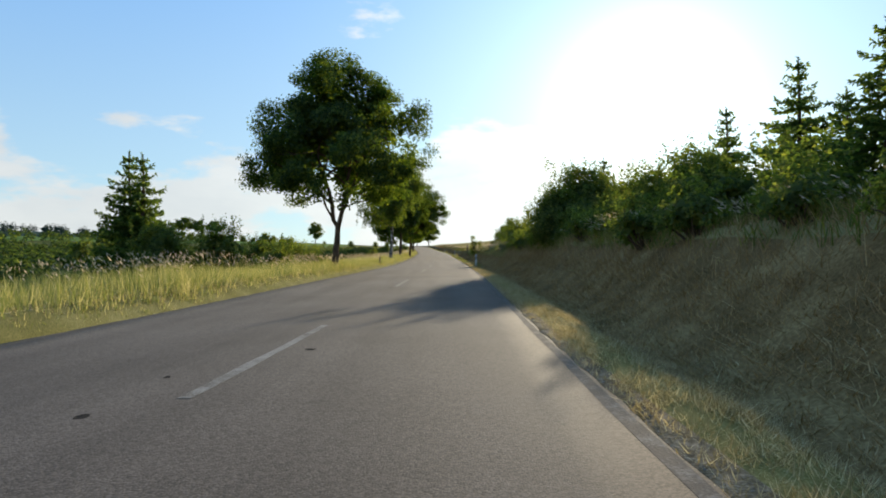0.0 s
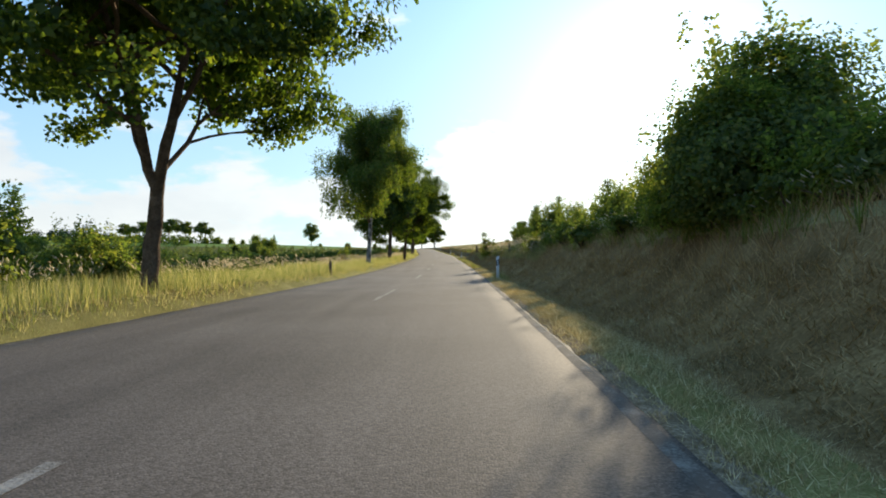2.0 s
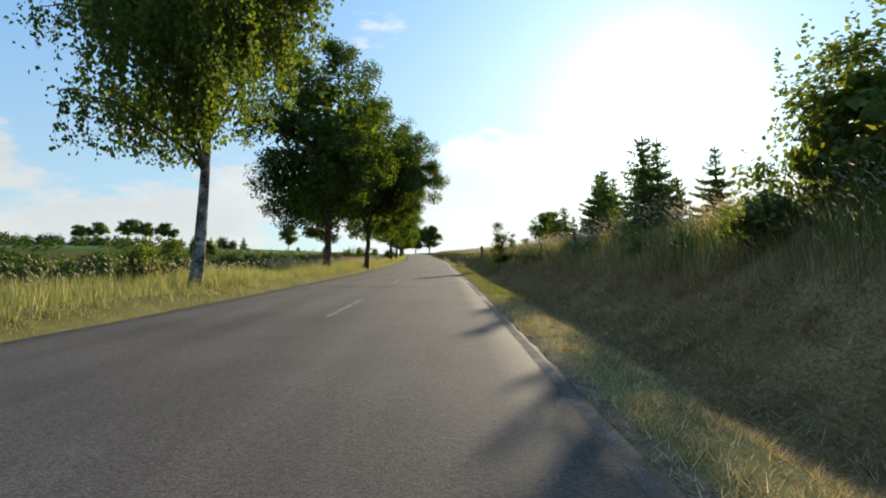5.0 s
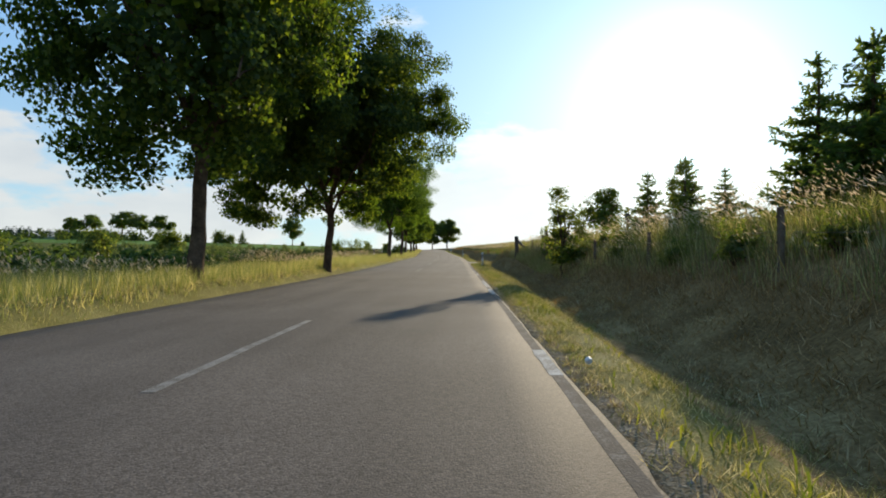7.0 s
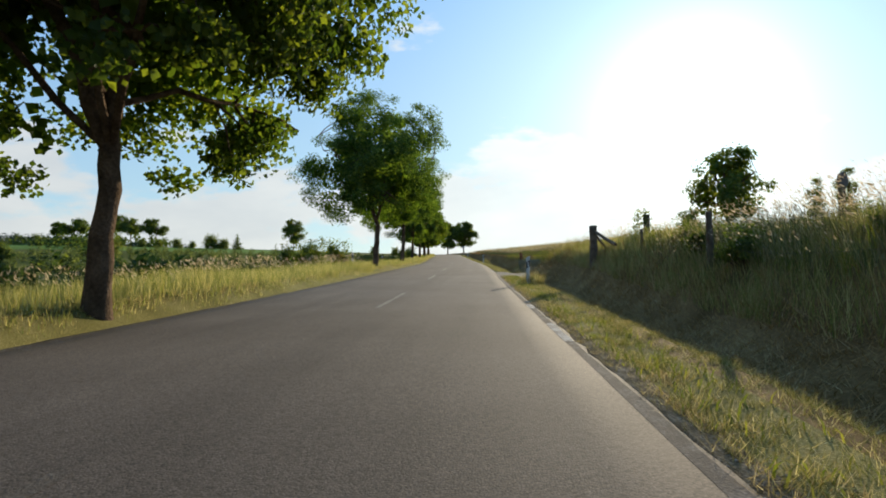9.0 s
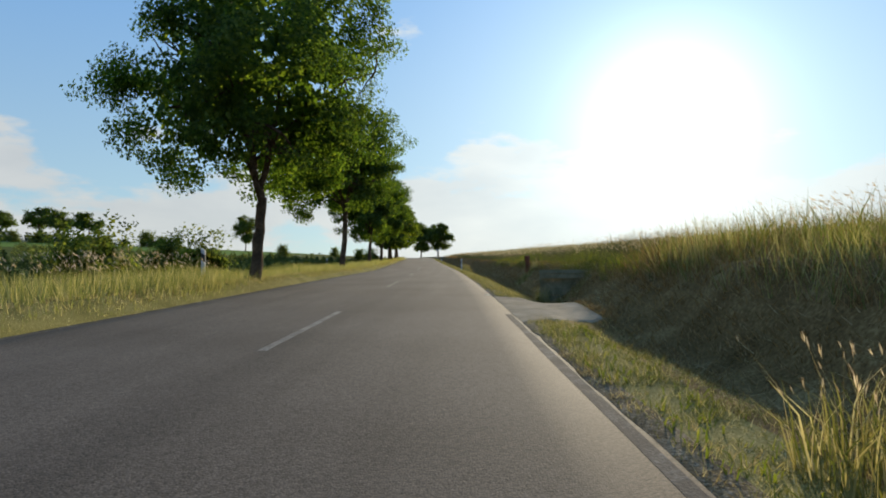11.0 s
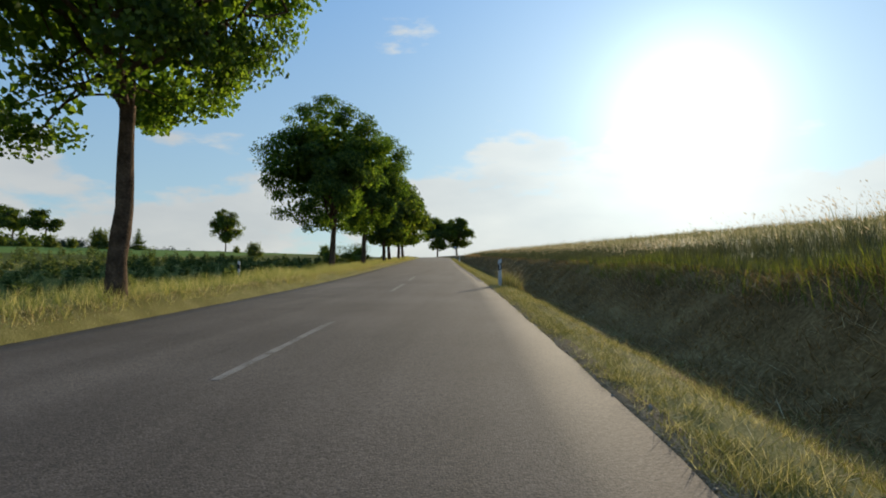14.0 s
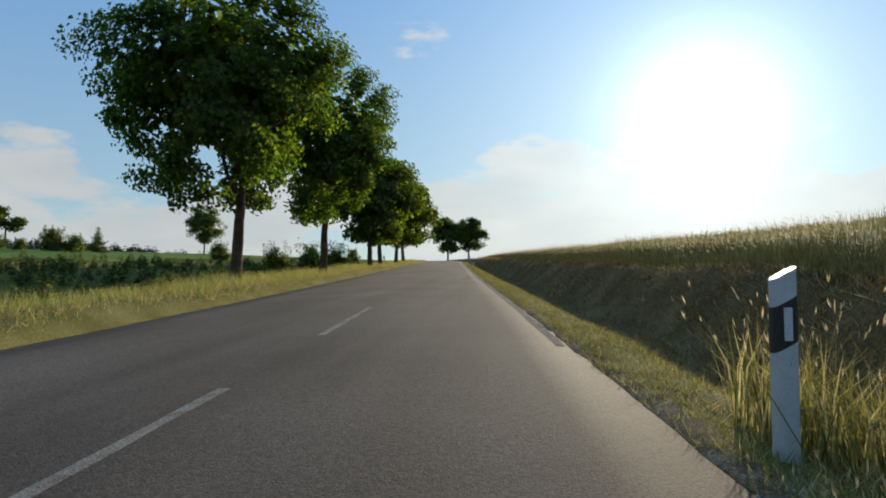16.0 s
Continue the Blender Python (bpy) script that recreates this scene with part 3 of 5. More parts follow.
for s, y, ln, wd, tn in ((-0.42, 2.75, 0.07, 0.04, 0.3), (-0.48, 3.95, 0.05, 0.03, 0.2), (0.32, 5.35, 0.07, 0.06, 1.0), (-0.1, 16.6, 0.08, 0.09, 0.4)):
    pothole(s, y, ln, wd, tn)

# ---- trees ----


def crown_points(rng, n, W, z0, z1, lumps=0.1, low=0.7, dome=2.3, lobes=0):
    """Clump centres inside an uneven domed crown that is widest below its middle."""
    u = rng.uniform(0.0, 1.0, n)
    az = rng.uniform(0, 2 * np.pi, n)
    rmax = (1 - np.abs(2 * u**low - 1) ** dome) ** 0.5
    ph = rng.uniform(0, 6.28, 4)
    env = 1 + lumps * (np.sin(3 * az + ph[0] + 5 * u) + 0.8 * np.sin(5 * az + ph[1] - 9 * u) + 0.6 * np.sin(11 * u + ph[2] + 2 * az))
    r = np.where(rng.random(n) < 0.62, rng.uniform(0.8, 1.0, n), np.sqrt(rng.uniform(0.02, 0.7, n)))
    q = r * rmax * env
    k = np.percentile(q, 97)
    P = np.stack([q * np.cos(az) / k * W / 2, q * np.sin(az) / k * W / 2, z0 + u * (z1 - z0)], 1)
    if lobes:
        # boughs gather the clumps into lobes with gaps between
        i = np.argsort(-r + rng.normal(0, 0.05, n))[:lobes]
        L = P[i]
        d = np.linalg.norm(P[:, None] - L[None], axis=2)
        near = L[np.argmin(d, 1)]
        P = P + (near - P) * rng.uniform(0.1, 0.55, n)[:, None]
    return P


def shaped_crown(rng, n, profile, shrink, rise, lumps):
    """Clump centres in a crown whose half-widths towards the field and towards the road follow the profile (height, field side, road side)."""
    zs, fl, rd = np.array(profile, float).T
    grid = np.linspace(zs[0], zs[-1], 60)
    wt = np.interp(grid, zs, fl + rd) + 1.0
    z = rng.choice(grid, n, p=wt / wt.sum()) + rng.uniform(-0.1, 0.1, n)
    az = rng.uniform(0, 2 * np.pi, n)
    k = (1 + np.cos(az)) / 2
    rmax = np.interp(z, zs, fl) * (1 - k) + np.interp(z, zs, rd) * k
    ph = rng.uniform(0, 6.28, 4)
    env = 1 + lumps * (np.sin(3 * az + ph[0] + 1.1 * z) + 0.8 * np.sin(5 * az + ph[1] - 1.9 * z) + 0.7 * np.sin(2.3 * z + ph[2] + 2 * az)) / 2
    q = np.where(rng.random(n) < 0.72, rng.uniform(0.8, 1.0, n), np.sqrt(rng.uniform(0.05, 0.7, n)))
    r = np.maximum(rmax - shrink, 0.15) * env * q
    P = np.stack([r * np.cos(az), r * np.sin(az), z], 1)
    # boughs gather the clumps into rounded lobes
    L = P[rng.permutation(n)[: max(14, n // 9)]]
    L = L * (1 + rng.normal(0, 0.05, (len(L), 1)) * [1, 1, 0])
    near = L[np.argmin(np.linalg.norm(P[:, None] - L[None], axis=2), 1)]
    P = P + (near - P) * rng.uniform(0.05, 0.6, n)[:, None]
    # the underside arches up round the stem
    rho = np.hypot(P[:, 0], P[:, 1])
    return P[P[:, 2] > zs[0] + rise * np.clip(1 - rho / (0.55 * max(fl.max(), rd.max())), 0, 1)]


def leaf_cloud(rng, centres, per, spread, size, flat=0.75, droop=0.35, mid=None):
    """Leaves in clumps round the centres; with mid given they face outwards from it."""
    n = len(centres) * per
    C = np.repeat(centres, per, 0)
    sp = np.repeat(rng.uniform(0.7, 1.3, len(centres)) * spread, per)[:, None]
    off = unit(rng.normal(0, 1, (n, 3))) * (rng.uniform(0, 1, (n, 1)) ** 0.5) * sp
    off[:, 2] *= flat
    P = C + off
    az = rng.uniform(0, 2 * np.pi, n)
    D = unit(np.stack([np.cos(az), np.sin(az), rng.normal(-droop, 0.45, n)], 1))
    Nn = unit(np.stack([rng.normal(0, 0.55, n), rng.normal(0, 0.55, n), np.ones(n)], 1))
    if mid is not None:
        out = unit((C - mid) * [1, 1, 0.8] + off * 0.9)
        Nn = unit(out * 0.9 + [0, 0, 0.35] + rng.normal(0, 0.42, (n, 3)))
        D = rng.normal(0, 0.7, (n, 3)) - [0, 0, droop]
        D = unit(D - Nn * np.sum(D * Nn, 1, keepdims=True))
    ln = size * rng.uniform(0.65, 1.35, n)
    return kites(P, D, Nn, ln, ln * rng.uniform(0.75, 1.0, n))


def curve_path(a, b, sag, rng, n=7, jitter=0.05):
    a, b = np.asarray(a, float), np.asarray(b, float)
    t = np.linspace(0, 1, n)[:, None]
    L = np.linalg.norm(b - a)
    P = a + (b - a) * t + np.array([0, 0, 1.0]) * sag * L * (t * (1 - t)) * 4 * 0.5
    P[1:-1] += rng.normal(0, jitter * L * 0.3, (n - 2, 3))
    return P


def broad_tree(name, seed, H, W, clear, fork, trunk_r, label, category="tree", twin=False, leaf=MAPLE_LEAF, clumps=150, per=165, size=0.17, spread=0.75, bark=BARK, limbs=9, lean=(0.2, 0.1), over=0.0, hollow=0.0, dome=2.2, low=0.75, profile=None, rise=1.4, lumps=0.12, core_per=26):
    """A broadleaf tree: flared trunk, forking limbs with twigs, a crown of separate leaves."""
    rng = np.random.default_rng(seed)
    tree = tagged(new(name), label, category)
    top = np.array([lean[0], lean[1], fork])
    t = np.linspace(0, 1, 9)[:, None]
    path = np.array([0, 0, -0.25]) + (top - np.array([0, 0, -0.25])) * t
    path[1:-1] += rng.normal(0, 0.018, (7, 3)) * [1, 1, 0]
    rad = trunk_r * (1 - 0.25 * t[:, 0]) * (1 + 0.3 * np.exp(-t[:, 0] * 9))
    V, F = tube(path, rad, 12, 0.05, rng)
    child("trunk", mesh_of("trunk", V, F, bark, None, True), tree)
    if profile:
        C = shaped_crown(rng, clumps, profile, spread * 0.55, rise, lumps)
    else:
        C = crown_points(rng, clumps, W - 2 * spread * 0.7, clear + spread * 0.4, H - spread * 0.6, 0.12, low, dome, max(10, clumps // 7))
        C[:, 0] += over * np.clip((C[:, 2] - clear) / (H - clear) * 2.5, 0.4, 1)
        # bare space under the crown round the stems
        u = np.clip((C[:, 2] - clear) / (0.45 * (H - clear)), 0, 1)
        C = C[np.hypot(C[:, 0] - over * 0.5, C[:, 1]) > hollow * (W / 2) * (1 - u)]
    # leaders rise from the fork
    lead = []
    k = 2
    for i in range(k):
        a = 2 * math.pi * i / k + rng.uniform(0, 0.5 if twin else 1)
        end = np.array([math.cos(a) * W * (0.13 if twin else 0.09), math.sin(a) * W * 0.09, clear + (H - clear) * rng.uniform(0.66, 0.8)])
        P = curve_path(top - [0, 0, 0.15], end, -0.15, rng, 9)
        lead.append(P)
        V, F = tube(P, np.linspace(trunk_r * (0.68 if twin else 0.62), 0.03, 9), 8, 0.04, rng)
        child("limb", mesh_of("limb", V, F, bark, None, True), tree)
    used = rng.permutation(len(C))
    q = 0
    for i in range(limbs):
        L = lead[i % k]
        t0 = rng.uniform(0.0, 0.6)
        st = L[int(t0 * 8)]
        a = 2 * math.pi * i / limbs + rng.uniform(-0.3, 0.3)
        zz = clear + (H - clear) * rng.uniform(0.12, 0.75)
        rr = W * 0.5 * rng.uniform(0.55, 0.8)
        end = np.array([math.cos(a) * rr, math.sin(a) * rr, max(zz, st[2] - 0.4)])
        P = curve_path(st, end, 0.18, rng, 8)
        pieces = [tube(P, np.linspace(trunk_r * 0.34, 0.02, 8), 6)]
        for _ in range(9):
            o = P[rng.integers(2, 8)]
            near = C[np.argsort(np.linalg.norm(C - o, axis=1))[rng.integers(0, 9)]]
            pieces.append(tube(curve_path(o, near, 0.1, rng, 5), np.linspace(0.035, 0.008, 5) * min(1, H / 9), 4))
        V, F = joined(pieces)
        child("limb", mesh_of("limb", V, F, bark, None, True), tree)
    # outer leaves, and oversized hidden ones added inside to block sun and sky
    mid = np.array([0, 0, clear + (H - clear) * 0.45])
    sets = [leaf_cloud(rng, C, per, spread, size, 0.7, 0.5, mid)]
    if profile:
        for k, big in ((0.8, 2.0), (0.55, 3.0)):
            inner = mid + (C - mid) * k
            inner = inner[(inner[:, 2] > clear + rise * 1.3) | (np.hypot(inner[:, 0], inner[:, 1]) > W * 0.26)]
            sets.append(leaf_cloud(rng, inner, core_per // (1 if k > 0.7 else 2), spread * 1.1, size * big, 0.8, 0.4, mid))
    elif H > 3.2:
        core = mid + (C - mid) * 0.66
        core = core[core[:, 2] > clear + 0.5 * hollow * (H - clear)]
        sets.append(leaf_cloud(rng, core, max(6, per // 5), spread * 1.0, size * 1.8, 0.75, 0.4, mid))
    V, F = joined(sets)
    child("crown", mesh_of("crown", V, F, leaf), tree)
    return tree


def weeping_birch(seed, H, W, clear):
    """A silver birch with hanging twigs."""
    rng = np.random.default_rng(seed)
    tree = tagged(new("birch_tree"), "weeping silver birch with white bark and drooping twigs", "tree")
    t = np.linspace(0, 1, 14)
    path = np.stack([0.15 * np.sin(t * 4) + 0.45 * t, 0.2 * np.sin(t * 3), -0.2 + t * H * 0.92], 1)
    V, F = tube(path, 0.155 * (1 - 0.9 * t) * (1 + 0.4 * np.exp(-t * 14)) + 0.012, 10, 0.04, rng)
    child("trunk", mesh_of("trunk", V, F, BIRCH_BARK, None, True), tree, "white peeling bark with black scars")
    ends = []
    for i in range(50):
        h = 0.33 + 0.65 * rng.uniform(0, 1) ** 0.85
        st = path[int(h * 13)]
        a = i * 2.4 + rng.uniform(-0.3, 0.3)
        ln = W * 0.5 * (1.06 - h * 0.62) * rng.uniform(0.6, 1.05)
        end = st + np.array([math.cos(a) * ln, math.sin(a) * ln, ln * rng.uniform(0.35, 0.9)])
        P = curve_path(st, end, 0.25, rng, 8)
        V, F = tube(P, np.linspace(0.055, 0.012, 8), 5)
        child("limb", mesh_of("limb", V, F, BARK, None, True), tree)
        for p in P[2:]:
            for _ in range(3):
                ends.append(p + rng.normal(0, 0.22, 3))
    ends = np.array(ends)
    tw, lv = [], []
    for e in ends:
        drop = min(rng.uniform(0.5, 2.3), max(0.4, e[2] - clear))
        n = 6
        u = np.linspace(0, 1, n)
        a = rng.uniform(0, 6.28)
        out = rng.uniform(0.1, 0.5)
        P = e + np.stack([np.cos(a) * out * np.sqrt(u), np.sin(a) * out * np.sqrt(u), 0.1 * u - drop * u**1.4], 1)
        tw.append(tube(P, np.linspace(0.008, 0.003, n), 3))
        m = int(24 * drop) + 12
        v = rng.uniform(0.05, 1, m)
        lv.append(np.stack([np.interp(v, u, P[:, k]) for k in range(3)], 1) + rng.normal(0, 0.07, (m, 3)))
    V, F = joined(tw)
    child("twig_curtain", mesh_of("twig_curtain", V, F, BARK), tree, "thin hanging twigs")
    lv.append(np.repeat(ends[rng.random(len(ends)) < 0.7], 40, 0))
    lv[-1] = lv[-1] + rng.normal(0, 0.28, lv[-1].shape)
    P = np.concatenate(lv)
    n = len(P)
    D = unit(np.stack([rng.normal(0, 0.6, n), rng.normal(0, 0.6, n), -np.ones(n)], 1))
    Nn = unit(rng.normal(0, 1, (n, 3)))
    ln = 0.112 * rng.uniform(0.7, 1.4, n)
    V, F = kites(P, D, Nn, ln, ln * 0.8)
    child("crown", mesh_of("crown", V, F, BIRCH_LEAF), tree)
    return tree


def spruce(seed, H, spread=0.33, label="dark green young spruce with a spiky top"):
    """A conifer: whorls of boughs that shorten towards a bare leader."""
    rng = np.random.default_rng(seed)
    tree = tagged(new("spruce_tree"), label, "tree")
    t = np.linspace(0, 1, 10)
    path = np.stack([0.03 * np.sin(t * 5), 0.03 * np.cos(t * 4), -0.2 + t * (H + 0.2)], 1)
    V, F = tube(path, 0.022 * H * (1 - t) ** 0.9 + 0.012, 7, 0.03, rng)
    child("trunk", mesh_of("trunk", V, F, BARK, None, True), tree)
    boughs, P, D, Ln = [], [], [], []
    z = 0.25
    while z < H - 0.12:
        k = 6 if z < H * 0.6 else 5 if z < H * 0.8 else 4
        L = (H - z) * spread * 1.25 + 0.09
        a0 = rng.uniform(0, 6.28)
        for i in range(k):
            a = a0 + 2 * math.pi * i / k + rng.uniform(-0.2, 0.2)
            ln = L * rng.uniform(0.55, 1.12)
            rise = 0.45 if z > H * 0.75 else rng.uniform(-0.12, 0.22)
            u = np.linspace(0, 1, 4)
            zb = z + rng.uniform(-0.11, 0.11) * (1 if z < H * 0.85 else 0)
            B = np.array([0, 0, zb]) + np.stack([np.cos(a) * ln * u, np.sin(a) * ln * u, ln * (rise * u - 0.25 * u * (1 - u) * 2)], 1)
            boughs.append(tube(B, np.linspace(0.012 + 0.006 * ln, 0.004, 4), 3))
            m = max(4, int(ln / 0.065))
            uu = np.linspace(0.1, 1, m)
            Q = np.stack([np.interp(uu, u, B[:, c]) for c in range(3)], 1)
            fw = np.array([math.cos(a), math.sin(a), rise])
            sd = np.array([-math.sin(a), math.cos(a), 0])
            for sg in (-1, 1, 0, 2):
                P.append(Q + rng.normal(0, 0.012, Q.shape))
                D.append(unit(fw * 0.6 + sd * (sg if sg < 2 else 0) * 0.8 + np.array([0, 0, (-0.15, 0.4, -0.15, -0.75)[sg + 1]]) + rng.normal(0, 0.28, Q.shape)))
                Ln.append((0.12 + 0.26 * ln * (1 - uu * 0.8)) * rng.uniform(0.6, 1.2, m) if sg in (-1, 1) else rng.uniform(0.08, 0.2, m))
        z += rng.uniform(0.18, 0.3) * (0.8 + 0.05 * H)
    # needles on the leader
    m = 26
    P.append(np.stack([np.zeros(m), np.zeros(m), np.linspace(H - 0.7, H + 0.02, m)], 1))
    D.append(unit(np.stack([rng.normal(0, 1, m), rng.normal(0, 1, m), np.full(m, 1.2)], 1)))
    Ln.append(np.full(m, 0.09))
    V, F = joined(boughs)
    child("branchwork", mesh_of("branchwork", V, F, BARK), tree, "brown bare boughs")
    P, D, Ln = np.concatenate(P), np.concatenate(D), np.concatenate(Ln)
    n = len(P)
    pcs = []
    pcs.append(kites(P, D, unit(rng.normal(0, 0.8, (n, 3)) + [0, 0, 0.6]), Ln, 0.045 + 0.16 * Ln, 0.5))
    V, F = joined(pcs)
    child("crown", mesh_of("crown", V, F, NEEDLE), tree)
    return tree


def bush(seed, W, H, label, leaf=BUSH_LEAF, size=0.075, clumps=70, per=130, category="bush", upright=0.0, spread=0.4):
    """A shrub: stems from the ground and a ragged leafy mass with shoots that stand out."""
    rng = np.random.default_rng(seed)
    b = tagged(new("bush"), label, category)
    C = crown_points(rng, clumps, W, 0.0, H * 0.95, 0.16, 0.62, 2.6)
    C = C[C[:, 2] > 0.12]
    sh = []
    for _ in range(int(16 + upright * 20)):
        a, r = rng.uniform(0, 6.28), W * 0.42 * math.sqrt(rng.uniform(0, 1))
        z = H * rng.uniform(0.75, 1.0)
        for k in range(3):
            sh.append([math.cos(a) * r, math.sin(a) * r, z + 0.22 * k + 0.1 * H * upright])
    stems = []
    for c in C[:: max(1, len(C) // 15)]:
        base = np.array([c[0] * 0.3, c[1] * 0.3, -0.1])
        stems.append(tube(curve_path(base, c, 0.15, rng, 6), np.linspace(0.035, 0.006, 6), 4))
    V, F = joined(stems)
    child("branchwork", mesh_of("branchwork", V, F, BARK, None, True), b, "grey-brown stems")
    mid = np.array([0, 0, H * 0.35])
    V1 = leaf_cloud(rng, C, per, spread * max(0.6, W / 4), size, 0.85, 0.1, mid)
    V2 = leaf_cloud(rng, np.array(sh), per // 6, 0.16, size, 1.5, -0.4)
    # oversized hidden leaves, added inside so that the bush blocks the sun
    core = np.array([0, 0, H * 0.4]) + (C - [0, 0, H * 0.4]) * 0.6
    V, F = joined([V1, V2, leaf_cloud(rng, core, max(6, per // 5), spread * max(0.6, W / 4), size * 2.6, 0.8, 0.2, mid)])
    child("foliage", mesh_of("foliage", V, F, leaf), b)
    return b


def put(ob, s, y, turn=0.0, scale=1.0, dz=-0.03):
    p = at(s, y, dz)
    ob.matrix_basis = Matrix.LocRotScale(p, Euler((0, 0, turn)), (scale,) * 3)
    return ob


def again(ob, s, y, turn, scale=1.0, label="", dz=-0.03):
    c = copy_thing(ob, Matrix.Identity(4))
    put(c, s, y, turn, scale, dz)
    return tagged(c, label)


# the avenue on the left verge
AV = "avenue trees along the verge"
MAPLE = "tall dark green maple with a dense rounded crown on the verge"
m1 = put(broad_tree("maple_tree", 11, 11.4, 10.0, 3.1, 2.3, 0.185, "tall maple with twin stems and a dense rounded crown", twin=True, clumps=340, per=170, size=0.118, spread=0.6, rise=2.4, lumps=0.2, core_per=22,
    profile=((2.9, 2.6, 1.5), (3.8, 4.3, 3.6), (4.8, 5.2, 5.2), (6.0, 4.9, 5.4), (7.2, 4.4, 5.1), (8.5, 3.6, 4.5), (9.8, 2.8, 3.4), (10.8, 1.5, 2.3), (11.4, 0.6, 0.8))), -4.64, 31.0)
b1 = put(weeping_birch(21, 11.6, 10.4, 3.4), -4.6, 62.7, 0.4)
m3 = put(broad_tree("maple_tree", 31, 13.2, 10.0, 2.4, 3.4, 0.21, "tall dark maple with an open, airy crown", clumps=330, per=105, spread=0.62, size=0.135, rise=0.9, lumps=0.26, core_per=9,
    profile=((2.3, 2.2, 1.5), (3.4, 3.6, 2.6), (4.4, 4.4, 3.6), (6.3, 5.0, 4.4), (8.0, 4.5, 4.6), (9.6, 4.2, 4.4), (11.2, 3.2, 3.6), (12.5, 1.8, 2.0), (13.2, 0.5, 0.6))), -4.7, 81.0)
m4 = put(broad_tree("maple_tree", 41, 12.7, 12.0, 1.9, 2.6, 0.195, "broad dark maple with a low spreading crown", twin=True, clumps=450, per=165, spread=0.62, size=0.118, rise=2.1, lumps=0.1, core_per=30,
    profile=((1.5, 3.2, 1.2), (2.4, 5.2, 2.6), (3.6, 6.0, 4.2), (5.0, 6.3, 5.7), (6.5, 6.2, 6.4), (8.4, 5.5, 6.3), (10.0, 4.4, 5.2), (11.6, 2.8, 3.4), (12.7, 0.6, 0.8))), -3.88, 92.7)
m6 = put(broad_tree("maple_tree", 51, 10.8, 9.6, 2.7, 2.6, 0.19, "spreading maple with a wide layered crown", leaf=MAPLE_PALER, clumps=300, per=180, spread=0.58, size=0.1, rise=1.0, lumps=0.26, core_per=16,
    profile=((2.25, 2.6, 1.6), (3.4, 4.0, 3.0), (5.4, 4.7, 4.4), (6.9, 4.3, 4.8), (8.5, 3.0, 4.9), (9.4, 2.6, 3.7), (10.2, 2.1, 2.4), (10.8, 0.5, 1.3))), -4.25, 120.7)
m7 = put(broad_tree("maple_tree", 61, 10.4, 9.4, 3.4, 3.7, 0.18, "tall slender maple with an open layered crown", leaf=MAPLE_PALER, clumps=290, per=140, spread=0.58, size=0.115, rise=1.2, lumps=0.32, core_per=12,
    profile=((3.2, 3.2, 1.4), (4.1, 4.8, 2.4), (5.0, 5.3, 3.1), (6.4, 4.9, 3.8), (7.3, 4.4, 3.9), (8.5, 4.3, 4.7), (9.3, 3.7, 4.2), (9.9, 2.3, 2.7), (10.4, 0.8, 1.1))), -4.55, 139.2)
m9 = put(broad_tree("maple_tree", 71, 10.8, 8.6, 2.9, 2.9, 0.2, MAPLE, leaf=MAPLE_PALER, clumps=250, per=100, spread=0.6, size=0.15, rise=1.6, lumps=0.22, core_per=14,
    profile=((2.0, 2.6, 0.9), (2.9, 3.6, 1.7), (3.9, 3.9, 2.6), (5.2, 4.2, 3.6), (7.2, 4.9, 4.1), (8.6, 3.9, 4.0), (9.6, 3.1, 3.2), (10.4, 2.0, 2.2), (10.9, 0.5, 0.8))), -5.32, 163.9, 0, 0.94)
for o in (m1, b1, m3, m4, m6, m7, m9):
    tagged(o, group=AV)
again(m9, -4.72, 174.2, 0.5, 0.98, "leaning maple with a forked trunk and dense crown")
m11 = tagged(put(broad_tree("maple_tree", 75, 9.6, 8.8, 2.0, 2.6, 0.2, MAPLE, clumps=110, per=70, spread=0.85, size=0.3), -4.6, 190, 1.5), group=AV)
again(m11, -4.7, 197, 4.0, 1.02)
again(m11, -4.6, 210, 0.6, 1.05)
again(m11, -4.6, 220, 3.0, 1.1)
again(m11, -12.8 - float(road_x(331)), 331, 1.2, 1.5, "far dark maple at the crest of the road")
again(m11, -6.4 - float(road_x(338)), 338, 2.7, 1.45, "far dark tree beside the crest of the road")

# lone and far trees on the left hill
lone = put(broad_tree("ash_tree", 81, 9.3, 7.4, 2.2, 3.0, 0.15, "lone round tree standing on the hill meadow", clumps=130, per=46, size=0.26, leaf=BIRCH_LEAF, spread=0.7), -44.6, 252.3)
row = put(broad_tree("pine_tree", 91, 9.0, 10.0, 3.6, 4.5, 0.2, "far spreading tree with a bare trunk on the ridge", clumps=46, per=60, size=0.36, spread=0.9), -88, 257.6)
for s, y, tn, sc in ((-96, 258, 1, 1.0), (-104, 262, 2, 1.15), (-116, 262, 3, 1.0), (-124, 268, 5, 0.9)):
    again(row, s, y, tn, sc)

